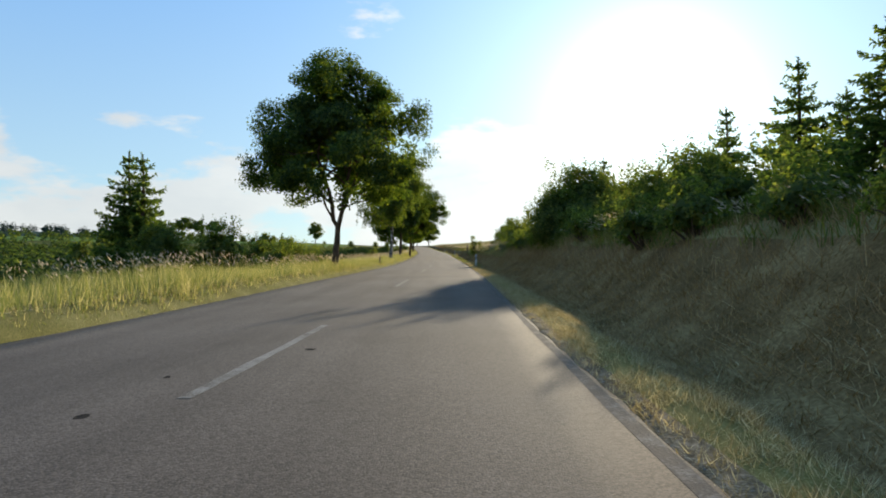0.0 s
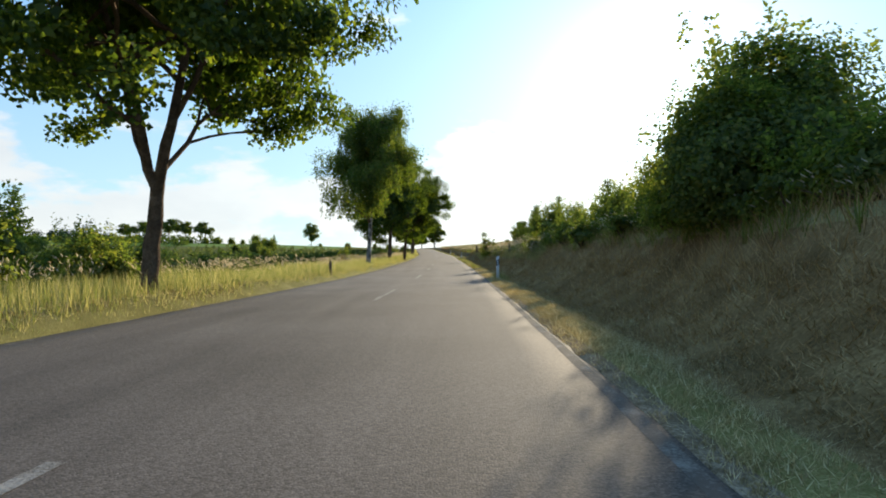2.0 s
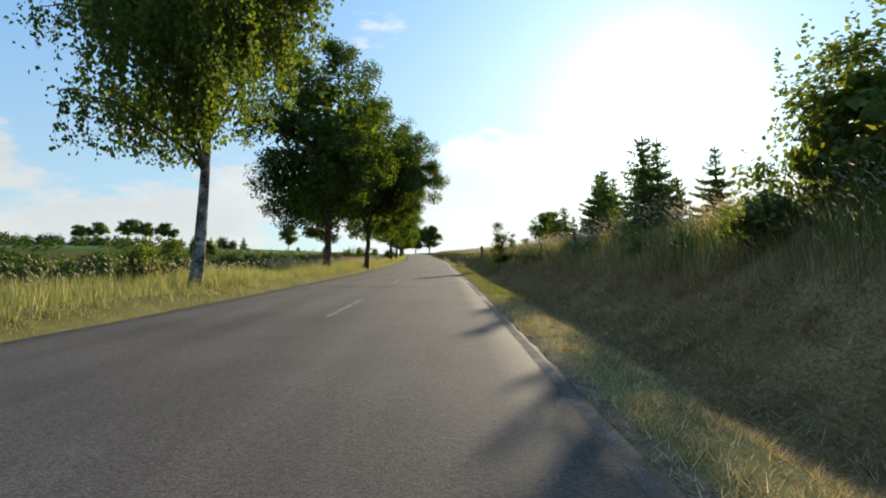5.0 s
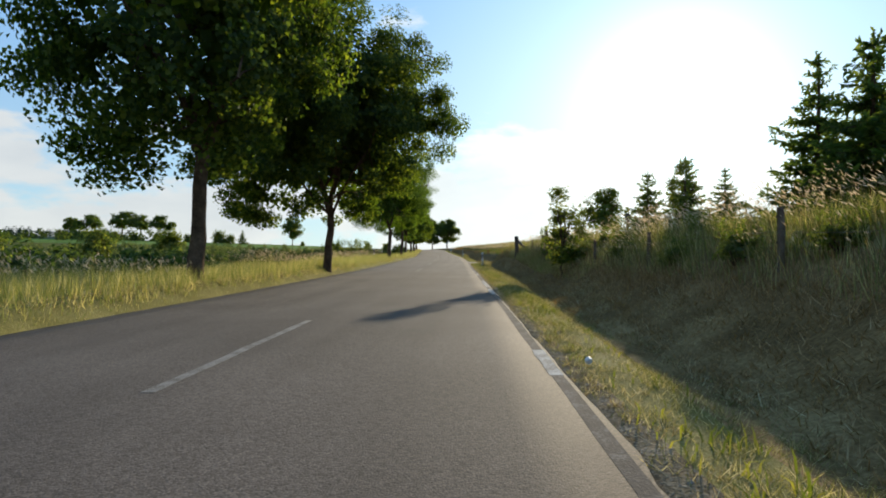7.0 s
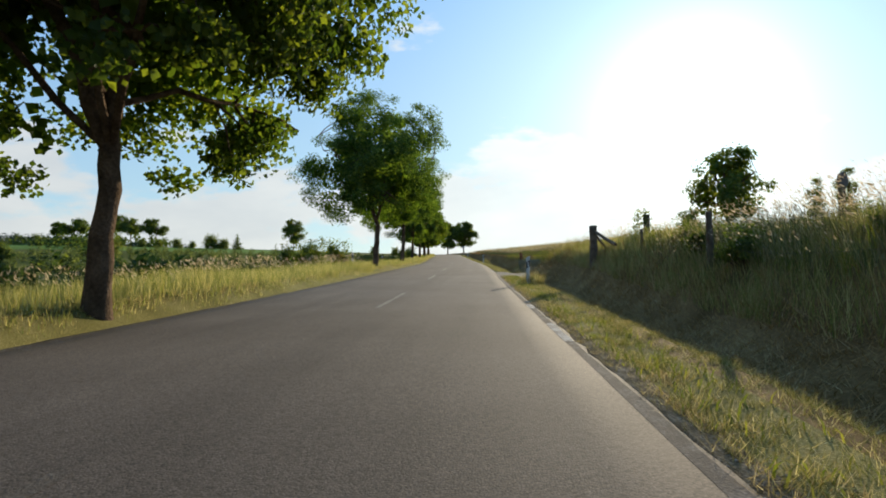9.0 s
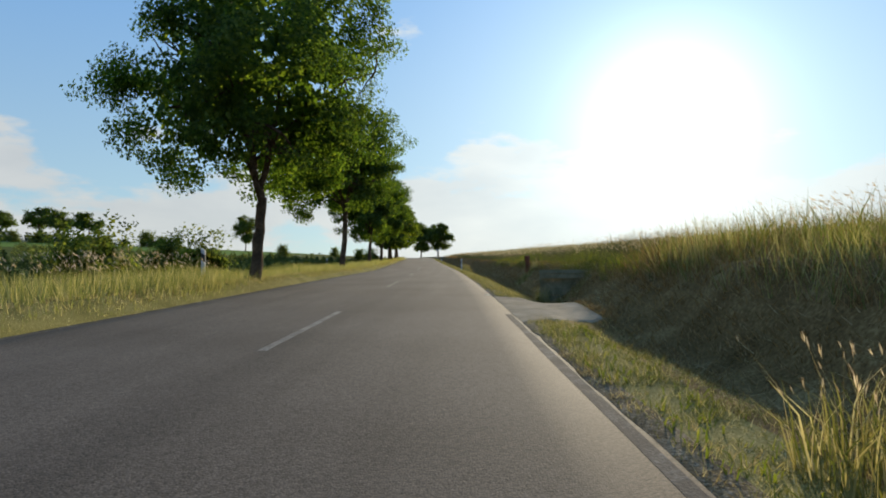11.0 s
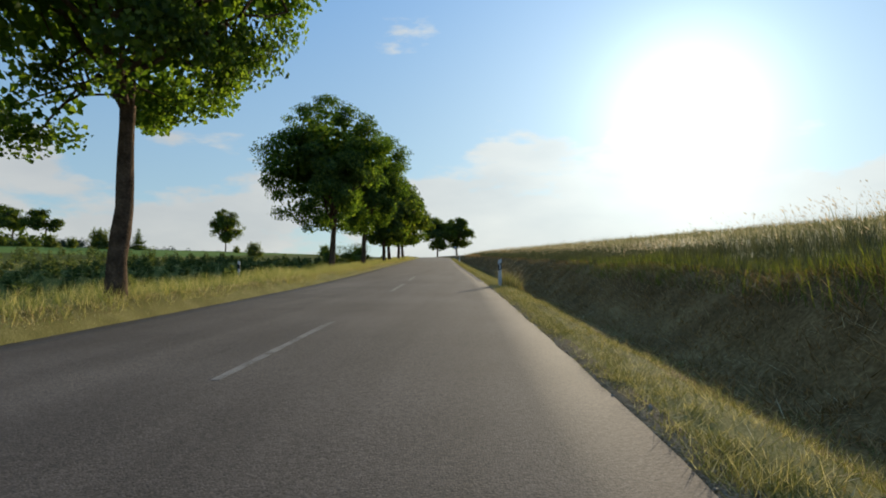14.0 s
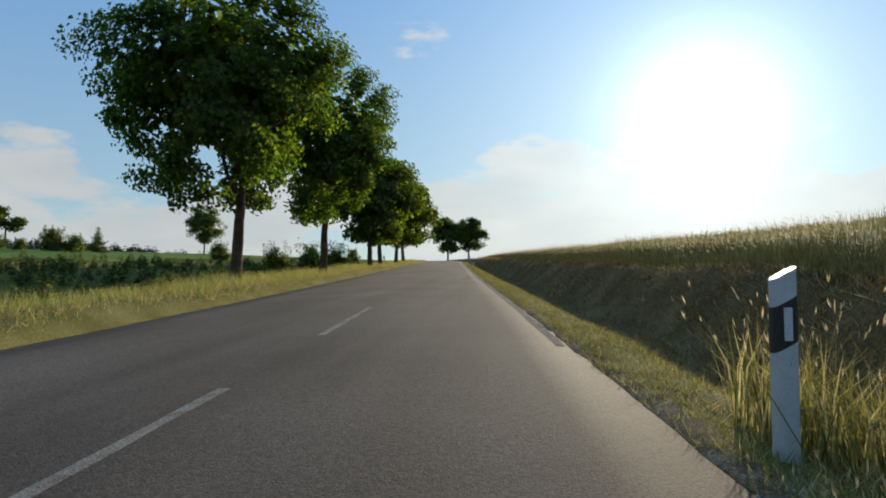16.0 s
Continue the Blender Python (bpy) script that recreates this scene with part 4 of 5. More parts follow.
# ---- the bank on the right: bushes and spruces ----
LEAFY = "leafy green roadside bush on the grassy bank"
bA = put(bush(101, 5.0, 3.9, "large dense hawthorn bush on the bank", clumps=240, per=70, spread=0.44, size=0.11), 8.8, 32.0)
bB = put(bush(102, 3.4, 3.0, LEAFY, clumps=92, per=42, size=0.11), 9.0, 17.2, 0, 0.8)
bC = put(bush(103, 2.6, 2.0, LEAFY, clumps=56, per=46, size=0.1), 8.2, 41.5, 0, 0.85)
bD = put(bush(104, 2.0, 2.4, "slim upright sapling bush with long shoots", clumps=38, per=52, upright=0.6, size=0.095), 9.8, 19.4, 0, 0.85)
bE = put(bush(105, 2.0, 1.3, "low tangled bush among tall grass", clumps=36, per=34, size=0.1), 8.4, 24.2)
for src, s, y, tn, sc in (
    (bA, 10.4, 28.2, 1.2, 0.68), (bA, 11.0, 33.6, 2.3, 0.75), (bA, 7.2, 30.6, 2.0, 0.72), (bB, 7.1, 30.4, 5.0, 0.78), (bC, 9.0, 44.5, 0.7, 1.0), (bC, 7.8, 49.0, 3.9, 0.9),
    (bE, 7.6, 47.2, 1.0, 0.9), (bB, 8.0, 55.5, 0.4, 0.85), (bC, 10.4, 52.5, 5.0, 1.1), (bE, 9.4, 14.5, 1.7, 1.2), (bC, 9.8, 17.6, 4.0, 0.9), (bB, 11.0, 24.0, 2.0, 0.72), (bE, 8.6, 17.6, 3.1, 1.0),
    (bE, 10.4, 14.0, 2.5, 1.2), (bC, 10.6, 9.0, 0.5, 1.2), (bE, 8.8, 11.0, 5.2, 1.1), (bD, 9.3, 21.2, 0.2, 0.85), (bD, 8.3, 19.8, 1.2, 0.85), (bB, 8.0, 18.0, 0.9, 0.62), (bB, 8.6, 15.5, 3.9, 0.68), (bE, 7.6, 27.2, 0.3, 0.9), (bC, 9.6, 24.5, 1.1, 0.75),
    (bE, 9.8, 58.5, 0, 1.0), (bE, 8.5, 35.6, 1.4, 0.95), (bA, 8.4, 37.3, 2.4, 0.56), (bE, 8.2, 38.8, 4.0, 1.0), (bE, 9.6, 40.0, 5.0, 1.1), (bB, 12.5, 6.5, 2.0, 1.1), (bE, 9.0, 6.0, 1.5, 1.0),
):
    again(src, s, y, tn, sc)
tangle = random.Random(8)
for i in range(48):
    y = 4.0 + 2.1 * i + tangle.uniform(-0.7, 0.7)
    again(bE, tangle.uniform(6.5, 7.9) if y < 58 else tangle.uniform(6.3, 7.3), y, tangle.uniform(0, 6.28), tangle.uniform(0.5, 0.85) if y < 58 else tangle.uniform(0.28, 0.45))
s1 = put(spruce(201, 4.5), 9.4, 74.7, 0, 0.78)
s2 = put(spruce(202, 4.4, 0.36), 11.8, 74.6, 0, 1.08)
s3 = put(spruce(203, 3.5, 0.36), 8.45, 66.6)
for src, s, y, tn, sc in (
    (s3, 10.3, 68.5, 1.0, 0.65), (s1, 11.2, 79.5, 5.0, 0.8), (s1, 10.6, 80.4, 2.0, 0.9), (s3, 10.0, 77.6, 3.0, 1.05), (s3, 10.1, 87.3, 1.0, 0.8), (s3, 10.4, 92.5, 4.0, 0.85), (s1, 10.0, 84.0, 3.3, 0.45),
    (s3, 11.5, 60.5, 0.5, 0.8), (s1, 13.2, 62.5, 4.2, 0.7), (s1, 11.5, 16.0, 0.5, 1.03), (s2, 12.2, 15.0, 2.2, 0.8), (s1, 10.9, 19.2, 1.0, 0.9), (s2, 11.0, 11.8, 1.0, 0.95), (s2, 11.6, 38.2, 0.4, 1.2),
    (s3, 8.8, 46.5, 2.0, 0.8), (s1, 12.8, 71.0, 1.3, 0.8), (s3, 12.0, 82.0, 2.3, 0.8),
):
    again(src, s, y, tn, sc)
sap = put(broad_tree("sapling_tree", 301, 3.19, 1.5, 0.4, 0.7, 0.035, "slim young maple sapling with large leaves on the bank", leaf=BUSH_LEAF, clumps=64, per=46, size=0.085, spread=0.26, limbs=6, lean=(0.02, 0.0), dome=2.8), 5.78, 87.6, 0, 1.05)
again(sap, 7.0, 90.0, 2.0, 0.5)
again(sap, 9.0, 84.5, 1.0, 0.75)
again(sap, 8.6, 72.0, 3.0, 0.6)
again(sap, 11.35, 101.4, 3.0, 0.42)
again(sap, 12.5, 101.8, 1.0, 0.5)
ash = put(broad_tree("ash_tree", 311, 3.3, 2.9, 0.6, 1.0, 0.07, "small round tree standing in the meadow above the bank", leaf=BIRCH_LEAF, clumps=90, per=45, size=0.1, spread=0.3, limbs=8, lean=(0.05, 0.0)), 13.0, 111.3, 0, 1.3)
again(ash, 10.8, 109.5, 1.4, 0.4)

bF = put(bush(106, 3.4, 2.8, "rounded green shrub in the meadow beyond the verge", clumps=60, per=40, size=0.17, spread=0.5), -22.0, 96.0, 0, 0.6)

# ---- left: spruce group, shrubs in the meadow ----
again(s2, -19.0, 37.6, 0.4, 1.8, "tall dark spruce with twin tops beside shrubs")
again(s2, -17.9, 37.0, 2.4, 1.75, "tall dark spruce with twin tops beside shrubs")
again(s2, -31.0, 63.0, 1.4, 1.5)
again(s2, -25.5, 50.0, 4.4, 0.9)
for src, s, y, tn, sc in (
    (bA, -16.0, 35.2, 0.4, 0.8), (bB, -13.0, 37.0, 2.4, 1.1), (bB, -11.4, 39.5, 4.4, 0.8), (bC, -10.0, 41.5, 1.0, 0.9), (bC, -7.2, 33.2, 2.0, 0.7), (bE, -6.2, 32.4, 0.6, 0.8),
    (bF, -24.0, 44.0, 1.1, 0.8), (bF, -33.0, 55.0, 3.1, 0.9), (bC, -6.6, 63.6, 2.2, 0.6), (bE, -6.4, 26.5, 2.8, 0.9), (bE, -6.9, 29.0, 1.9, 1.0),
    (bF, -30.0, 118.0, 2.3, 0.9), (bF, -38.0, 132.0, 1.3, 0.6), (bF, -34.0, 140.0, 4.3, 1.0), (bC, -9.5, 120.0, 1.3, 0.8), (bC, -10.5, 128.0, 2.6, 0.9),
    (bE, -7.5, 124.5, 0.9, 1.2), (bE, -7.2, 117.0, 1.9, 1.1), (bC, -7.6, 176.0, 0.9, 0.75), (bE, -7.0, 181.0, 2.9, 1.1), (bE, -6.8, 187.0, 0.9, 1.2), (bC, -7.8, 193.0, 1.9, 0.8),
    (bF, -61.5, 234.5, 0.9, 1.2), (bF, -59.0, 236.0, 3.9, 0.9), (bF, -70.0, 233.0, 0.9, 0.8), (bF, -79.0, 232.0, 2.9, 0.7), (bF, -90.0, 231.0, 1.9, 0.9), (bF, -66.0, 233.0, 4.9, 0.6), (bF, -74.5, 232.0, 0.3, 0.65), (bF, -84.5, 231.0, 1.2, 0.7), (bF, -97.0, 230.0, 5.2, 0.75), (bF, -105.0, 229.0, 2.2, 0.9), (bF, -40.0, 246.0, 2.2, 0.45), (bF, -26.0, 214.0, 0.9, 0.7), (bF, -18.0, 226.0, 2.0, 0.7), (bF, -14.0, 236.0, 3.0, 0.7),
    (bF, -46.0, 96.0, 2.0, 0.5), (bF, -58.0, 110.0, 0.5, 0.55), (bF, -68.0, 130.0, 3.5, 0.9), (bF, -42.0, 76.0, 4.2, 0.5),
):
    again(src, s, y, tn, sc, "rounded green shrub in the meadow beyond the verge")
again(s2, -55.6, 237.0, 2.0, 0.95, "small dark conifer above the plantation")
again(s1, -40.0, 150.0, 2.0, 0.8, "small dark conifer above the plantation")


def young_fir(rng, H, detail):
    """A bushy young fir as bare arrays: whorls of needle sprays."""
    P, D, L = [], [], []
    k = int(detail)
    z = np.repeat(np.linspace(0.04, 0.95, k), 9 if k > 4 else 7) * H
    a = rng.uniform(0, 6.28, len(z))
    r = H * 0.52 * np.clip(1.25 - z / H, 0, 0.85) + 0.05
    P = np.stack([np.cos(a) * r * 0.15, np.sin(a) * r * 0.15, z], 1)
    D = unit(np.stack([np.cos(a), np.sin(a), rng.normal(0.35, 0.2, len(z))], 1))
    L = r * rng.uniform(0.7, 1.15, len(z))
    V1 = kites(P, D, unit(rng.normal(0, 0.5, (len(z), 3)) + [0, 0, 1]), L, L * 0.3, 0.35)
    V2 = kites(P + D * L[:, None] * 0.25 + rng.normal(0, 0.05, P.shape), unit(D + rng.normal(0, 0.35, D.shape)), unit(np.cross(D, [0, 0, 1.0])), L * 0.7, L * 0.22, 0.2)
    return joined([V1, V2])


def plantation():
    """Rows of young firs on the slope left of the road."""
    rng = np.random.default_rng(77)
    kinds = [young_fir(rng, h, d) for h, d in ((0.95, 8), (0.8, 7), (1.1, 8), (0.7, 7))]
    small = [young_fir(rng, h, 5) for h in (0.95, 0.8, 1.1)]
    near, far = [], []
    for y in np.arange(66, 240, 1.9):
        for s in np.arange(-6.0, -58, -1.75):
            yy, sv = y + rng.normal(0, 0.22), s + rng.normal(0, 0.22)
            if rng.random() < 0.2 or (sv > -8.4 and yy < 122) or yy > 206 + 0.2 * sv or (yy < 84 and sv > -12):
                continue
            close = sv > -24
            if not close and rng.random() < 0.6:
                continue
            V, F = (kinds if close else small)[rng.integers(0, 4 if close else 3)]
            c, n = math.cos(rng.uniform(0, 6.28)), 0
            s_ = math.sqrt(max(0, 1 - c * c))
            sc = rng.uniform(0.5, 1.15) * float(np.interp(-sv, [7, 12, 30], [0.55, 0.72, 1.0]))
            W = np.stack([(V[:, 0] * c - V[:, 1] * s_), (V[:, 0] * s_ + V[:, 1] * c), V[:, 2]], 1) * sc
            W = W + np.array(at(sv, yy, -0.03))
            (near if close else far).append((W, F))
    V, F = joined(near + far)
    tagged(new("fir_plantation", mesh_of("fir_plantation", V, F, YOUNG_FIR)), "rows of bushy young fir trees on the slope", "plantation", kind="stuff")


plantation()


def far_woods():
    """Tree tops of the wooded ridge on the horizon and dark hedges across the valley."""
    rng = np.random.default_rng(78)
    n = 260
    x, y = rng.normal(-1150, 330, n), rng.normal(1450, 330, n)
    pcs = []
    base = young_fir(rng, 1.0, 5)
    for i in range(n):
        h = rng.uniform(14, 26)
        s = x[i] - float(road_x(y[i]))
        V = base[0] * [h * 1.1, h * 1.1, h]
        pcs.append((V + [x[i], y[i], float(ground_z(s, y[i])) - 1], base[1]))
    V, F = joined(pcs)
    tagged(new("woods", mesh_of("woods", V, F, HAZY_WOODS)), "woods on a far ridge, aerial haze put into their blue-green colour", "woods", kind="stuff")
    pcs = []
    cb = crown_points(rng, 16, 1.6, 0.1, 0.9)
    blob = leaf_cloud(rng, cb, 7, 0.3, 0.22)
    for i in range(240):
        yy = rng.uniform(60, 250)
        s = -rng.uniform(75, 240)
        h = rng.uniform(1.6, 4)
        V = blob[0] * [h * 0.9, h * 0.9, h]
        pcs.append((V + np.array(at(s, yy, -0.2)), blob[1]))
    V, F = joined(pcs)
    tagged(new("hedgerow", mesh_of("hedgerow", V, F, SCRUB_LEAF)), "dark hedges and scrub across the valley", "hedge", kind="stuff")
    pcs = []
    for i in range(330):
        yy = rng.uniform(34, 118)
        s = -rng.uniform(11, 80)
        h = rng.uniform(0.6, 1.5) * (1 + 0.006 * abs(s))
        V = blob[0] * [h * 1.1, h * 1.1, h]
        pcs.append((V + np.array(at(s, yy, -0.1)), blob[1]))
    V, F = joined(pcs)
    tagged(new("scrub", mesh_of("scrub", V, F, SCRUB_LEAF)), "low green scrub on the meadow beyond the verge", "scrub", kind="stuff")


far_woods()

# ---- grass ----


def scatter(rng, n, s0, s1, y0, y1, tuft=0.12, per=7):
    k = max(1, n // per)
    s = np.repeat(rng.uniform(s0, s1, k), per) + rng.normal(0, tuft, k * per)
    y = np.repeat(rng.uniform(y0, y1, k), per) + rng.normal(0, tuft, k * per)
    return np.clip(s, min(s0, s1), max(s0, s1)), y


def lay(s, y, dz=-0.02):
    return np.stack([s + road_x(y), y, ground_z(s, y) + dz], 1)


def rank(s, y):
    """The field's edge is rankest just past the gateway."""
    return 1 + 0.8 * np.clip((142 - y) / 14, 0, 1) * ((y > 111) & (s > 5.5))


def grass(name, seed, n, s0, s1, y0, y1, h0, h1, w, mat, label, lean=0.35, tuft=0.12, per=7, thin=None, simple=False):
    rng = np.random.default_rng(seed)
    s, y = scatter(rng, n, s0, s1, y0, y1, tuft, per)
    if thin is not None:
        keep = rng.random(len(s)) < thin(s, y)
        s, y = s[keep], y[keep]
    keep = ~on_apron(s, y)
    s, y = s[keep], y[keep]
    h = rng.uniform(h0, h1, len(s)) * (1 + 0.35 * waves(s * 1.3, y, 1.9)) * rank(s, y) * np.where(s < 0, np.clip((-s - 3.4) / 0.7, 0.3, 1), 1)
    V, F, _ = (spikes if simple else blades)(lay(s, y, -0.006 if h1 < 0.2 else -0.02), np.maximum(h, 0.02), w * rng.uniform(0.6, 1.4, len(s)), rng, lean)
    tagged(new(name, mesh_of(name, V, F, mat)), label, "grass", kind="stuff")


def seeded(name, seed, n, s0, s1, y0, y1, h0, h1, label, lean=0.22, head=0.13, mat=None, thin=None, stalk=0.005):
    """Tall grass stalks, each with a feathery seed head."""
    rng = np.random.default_rng(seed)
    s, y = scatter(rng, n, s0, s1, y0, y1, 0.18, 5)
    if thin is not None:
        keep = rng.random(len(s)) < thin(s, y)
        s, y = s[keep], y[keep]
    h = rng.uniform(h0, h1, len(s)) * (1 + 0.2 * waves(s, y, 2.6)) * np.minimum(rank(s, y), 1.25)
    az = rng.normal(2.6, 0.8, len(s))
    P = lay(s, y)
    V, F, tip = blades(P, h, np.full(len(s), stalk), rng, lean, 0.5, az)
    d = unit(tip - P + np.stack([np.cos(az) * 0.5, np.sin(az) * 0.5, -0.2 * np.ones(len(s))], 1) * h[:, None])
    ln = head * rng.uniform(0.7, 1.4, len(s))
    K = kites(tip - d * ln[:, None] * 0.5, d, unit(rng.normal(0, 1, (len(s), 3))), ln, ln * 0.13, 0.5)
    K2 = kites(tip - d * ln[:, None] * 0.6, unit(d + rng.normal(0, 0.2, d.shape)), unit(rng.normal(0, 1, (len(s), 3))), ln * 0.8, ln * 0.12, 0.5)
    idx = np.concatenate([np.zeros(len(F), int), np.ones(len(K[1]) + len(K2[1]), int)])
    V, F = joined([(V, F), K, K2])
    tagged(new(name, mesh_of(name, V, F, [mat or GRASS_TALL, SEED], idx)), label, "grass", kind="stuff")


def clumpy(s, y):
    """Uneven stands with gaps between them."""
    return np.clip(0.55 + 0.6 * waves(s * 0.8, y, 2.3) + 0.3 * waves(s, y * 1.3, 0.9), 0.08, 1)


def shoulder(s, y):
    """Grass creeps in thinly over the gravel shoulder."""
    bare = smooth(113, 115, y) * (1 - smooth(122, 126, y)) * (1 - smooth(3.2, 3.42, s))
    return np.clip((np.abs(s) - 2.93) / 0.22 + 0.35 * waves(s * 3, y, 0.7), 0.22, 1) * (1 - 0.93 * bare)


grass("tall_grass", 401, 112000, -7.2, -3.58, -2, 118, 0.16, 0.5, 0.012, GRASS_TALL, "tall yellow-green summer grass along the verge", 0.3, 0.1, 8, simple=True)
grass("tall_grass", 421, 70000, -6.0, -3.58, 114, 240, 0.12, 0.4, 0.009, GRASS_TALL, "dry yellow grass between verge and plantation", 0.5, 0.12, 8, None, True)
seeded("seeding_grass", 402, 13000, -6.9, -4.35, -2, 118, 0.45, 0.85, "pale seeding grass stalks behind the verge", head=0.1, thin=clumpy)
grass("verge_grass", 403, 110000, -4.4, -3.44, -2, 240, 0.03, 0.09, 0.013, GRASS_STRAW, "short mown yellow-green verge grass", 1.0, 0.05, 6, simple=True)
grass("meadow_grass", 404, 14000, -24, -6.6, -2, 80, 0.2, 0.45, 0.02, HERB, "rough green meadow and herbs beyond the verge", 0.4, 0.25, 8)
grass("verge_grass", 426, 100000, 2.95, 4.65, -2, 62, 0.02, 0.075, 0.0055, GRASS_STRAW, "dry straw-coloured mown grass beside the ditch", 0.9, 0.05, 9, shoulder, simple=True)
grass("verge_grass", 405, 150000, 2.97, 4.65, 60, 168, 0.02, 0.07, 0.0052, GRASS_SHORT, "short yellow-green grass beside the ditch", 0.9, 0.05, 9, shoulder, simple=True)
grass("verge_grass", 422, 30000, 3.02, 4.6, 168, 240, 0.03, 0.1, 0.02, GRASS_SHORT, "short yellow-green grass beside the ditch", 1.1, 0.06, 6, simple=True)
grass("ditch_grass", 406, 125000, 4.4, 6.1, -2, 160, 0.04, 0.14, 0.014, GRASS_BANK, "dry brown mown grass in the ditch", 1.2, 0.08, 8, simple=True)
grass("ditch_grass", 423, 24000, 4.6, 7.2, 160, 240, 0.05, 0.15, 0.026, GRASS_BANK, "dry brown mown grass in the ditch", 1.2, 0.1, 7, simple=True)
grass("hay", 427, 46000, 4.4, 6.3, -2, 165, 0.05, 0.15, 0.009, GRASS_STRAW, "loose clumps of cut hay lying on the bank", 2.2, 0.15, 60, clumpy, True)
grass("bank_grass", 407, 64000, 5.7, 9.0, -2, 116, 0.15, 0.5, 0.011, GRASS_BANK, "tall dry grass on the bank", 0.7, 0.13, 8, simple=True)
seeded("bank_seeding_grass", 408, 12000, 7.0, 9.4, -2, 112, 0.35, 0.75, "pale seeding grass on top of the bank", 0.45, 0.1, thin=clumpy)
seeded("field_seed_heads", 419, 3600, 6.3, 9.0, 112, 245, 0.32, 0.58, "feathery pale seed heads above the field grass", 0.35, 0.06, GRASS_RIPE, thin=clumpy)
grass("ripe_field_grass", 424, 60000, 6.0, 7.3, 112, 200, 0.1, 0.3, 0.011, GRASS_RIPE, "ripe tall meadow grass at the field's edge", 0.3, 0.12, 9, simple=True)
grass("ripe_field_grass", 409, 36000, 7.2, 9.5, 112, 245, 0.2, 0.48, 0.014, GRASS_RIPE, "ripe tall meadow grass at the field's edge", 0.35, 0.12, 9, simple=True)
grass("field_grass", 410, 50000, 9, 45, 30, 300, 0.35, 0.7, 0.04, FIELD_GRASS, "dry yellow meadow rising from the bank", 0.3, 0.3, 8, simple=True)
grass("bank_herbs", 411, 26000, 6.5, 8.8, -2, 118, 0.25, 0.62, 0.018, HERB, "green herbs and nettles on the bank", 0.6, 0.16, 10, clumpy)
grass("plantation_grass", 425, 26000, -30, -6.6, 70, 200, 0.1, 0.3, 0.016, GRASS_TALL, "yellow-green grass between the young firs", 0.5, 0.2, 8, simple=True)
grass("verge_straw", 428, 60000, 3.0, 4.6, -2, 160, 0.02, 0.05, 0.005, GRASS_STRAW, "fine cut straw tangled over the verge", 3.0, 0.07, 12, shoulder, True)
grass("verge_tufts", 441, 80000, 3.05, 4.3, 56, 168, 0.035, 0.12, 0.0048, GRASS_SHORT, "uneven green and yellow grass tufts on the verge", 0.8, 0.075, 70, clumpy, True)
grass("verge_tufts", 442, 44000, 3.1, 4.3, -2, 60, 0.035, 0.12, 0.0048, GRASS_STRAW, "uneven straw-coloured grass tufts on the verge", 0.9, 0.085, 70, clumpy, True)
grass("verge_tufts", 443, 30000, -4.2, -3.46, -2, 170, 0.12, 0.3, 0.009, GRASS_TALL, "uneven yellow-green grass tufts on the verge", 0.7, 0.08, 40, clumpy, True)
seeded("tall_seed_heads", 444, 8500, 5.9, 8.6, 110, 200, 0.42, 0.7, "feathery tall grass standing above the field's edge", 0.3, 0.055, GRASS_RIPE, thin=clumpy, stalk=0.005)
grass("fence_grass", 446, 12000, 6.6, 8.4, 84, 107, 0.3, 0.6, 0.012, FIELD_GRASS, "rank grass grown up round the fence posts", 0.4, 0.14, 12, clumpy, True)
grass("verge_fringe", 447, 26000, 2.97, 3.35, -2, 108, 0.02, 0.08, 0.006, GRASS_STRAW, "dry grass fringe over the asphalt's edge", 1.2, 0.05, 24, None, True)
grass("verge_fringe", 448, 16000, 2.97, 3.35, 119, 168, 0.02, 0.08, 0.006, GRASS_SHORT, "yellow-green grass fringe over the asphalt's edge", 1.2, 0.05, 24, None, True)
grass("road_edge_weeds", 412, 5000, 3.1, 3.7, 60, 110, 0.05, 0.13, 0.012, HERB, "green weeds at the road's edge", 0.6, 0.1, 9, clumpy)


def tussock(seed, s, y, n, r, h0, h1, label):
    """An uncut tussock round the foot of a post."""
    rng = np.random.default_rng(seed)
    a, q = rng.uniform(0, 6.28, n), r * np.sqrt(rng.uniform(0, 1, n))
    sv, yv = s + np.cos(a) * q, y + np.sin(a) * q * 1.4
    h = rng.uniform(h0 * 0.5, h1 * 0.75, n)
    V1 = blades(lay(sv, yv), h, rng.uniform(0.006, 0.014, n), rng, 0.3)[:2]
    m = n // 6
    P = lay(sv[:m], yv[:m])
    hh = rng.uniform(h0, h1, m)
    V, F, tip = blades(P, hh, np.full(m, 0.003), rng, 0.25)
    d = unit(tip - P)
    ln = rng.uniform(0.04, 0.08, m)
    K = kites(tip - d * ln[:, None] * 0.6, d, unit(rng.normal(0, 1, (m, 3))), ln, ln * 0.1, 0.5)
    K2 = kites(tip - d * ln[:, None] * 0.5, unit(d + rng.normal(0, 0.15, d.shape)), unit(rng.normal(0, 1, (m, 3))), ln * 0.8, ln * 0.1, 0.5)
    base = np.array(at(s, y))
    g = tagged(new("grass_tussock"), label, "grass")
    g.location = base
    for name, pcs, mat in (("grass_blade", [V1], GRASS_SHORT), ("stalk", [(V, F)], GRASS_STRAW), ("seed_head", [K, K2], SEED)):
        Vp, Fp = joined(pcs)
        tagged(child(name, mesh_of(name, Vp - base, Fp, mat), g), kind="stuff")


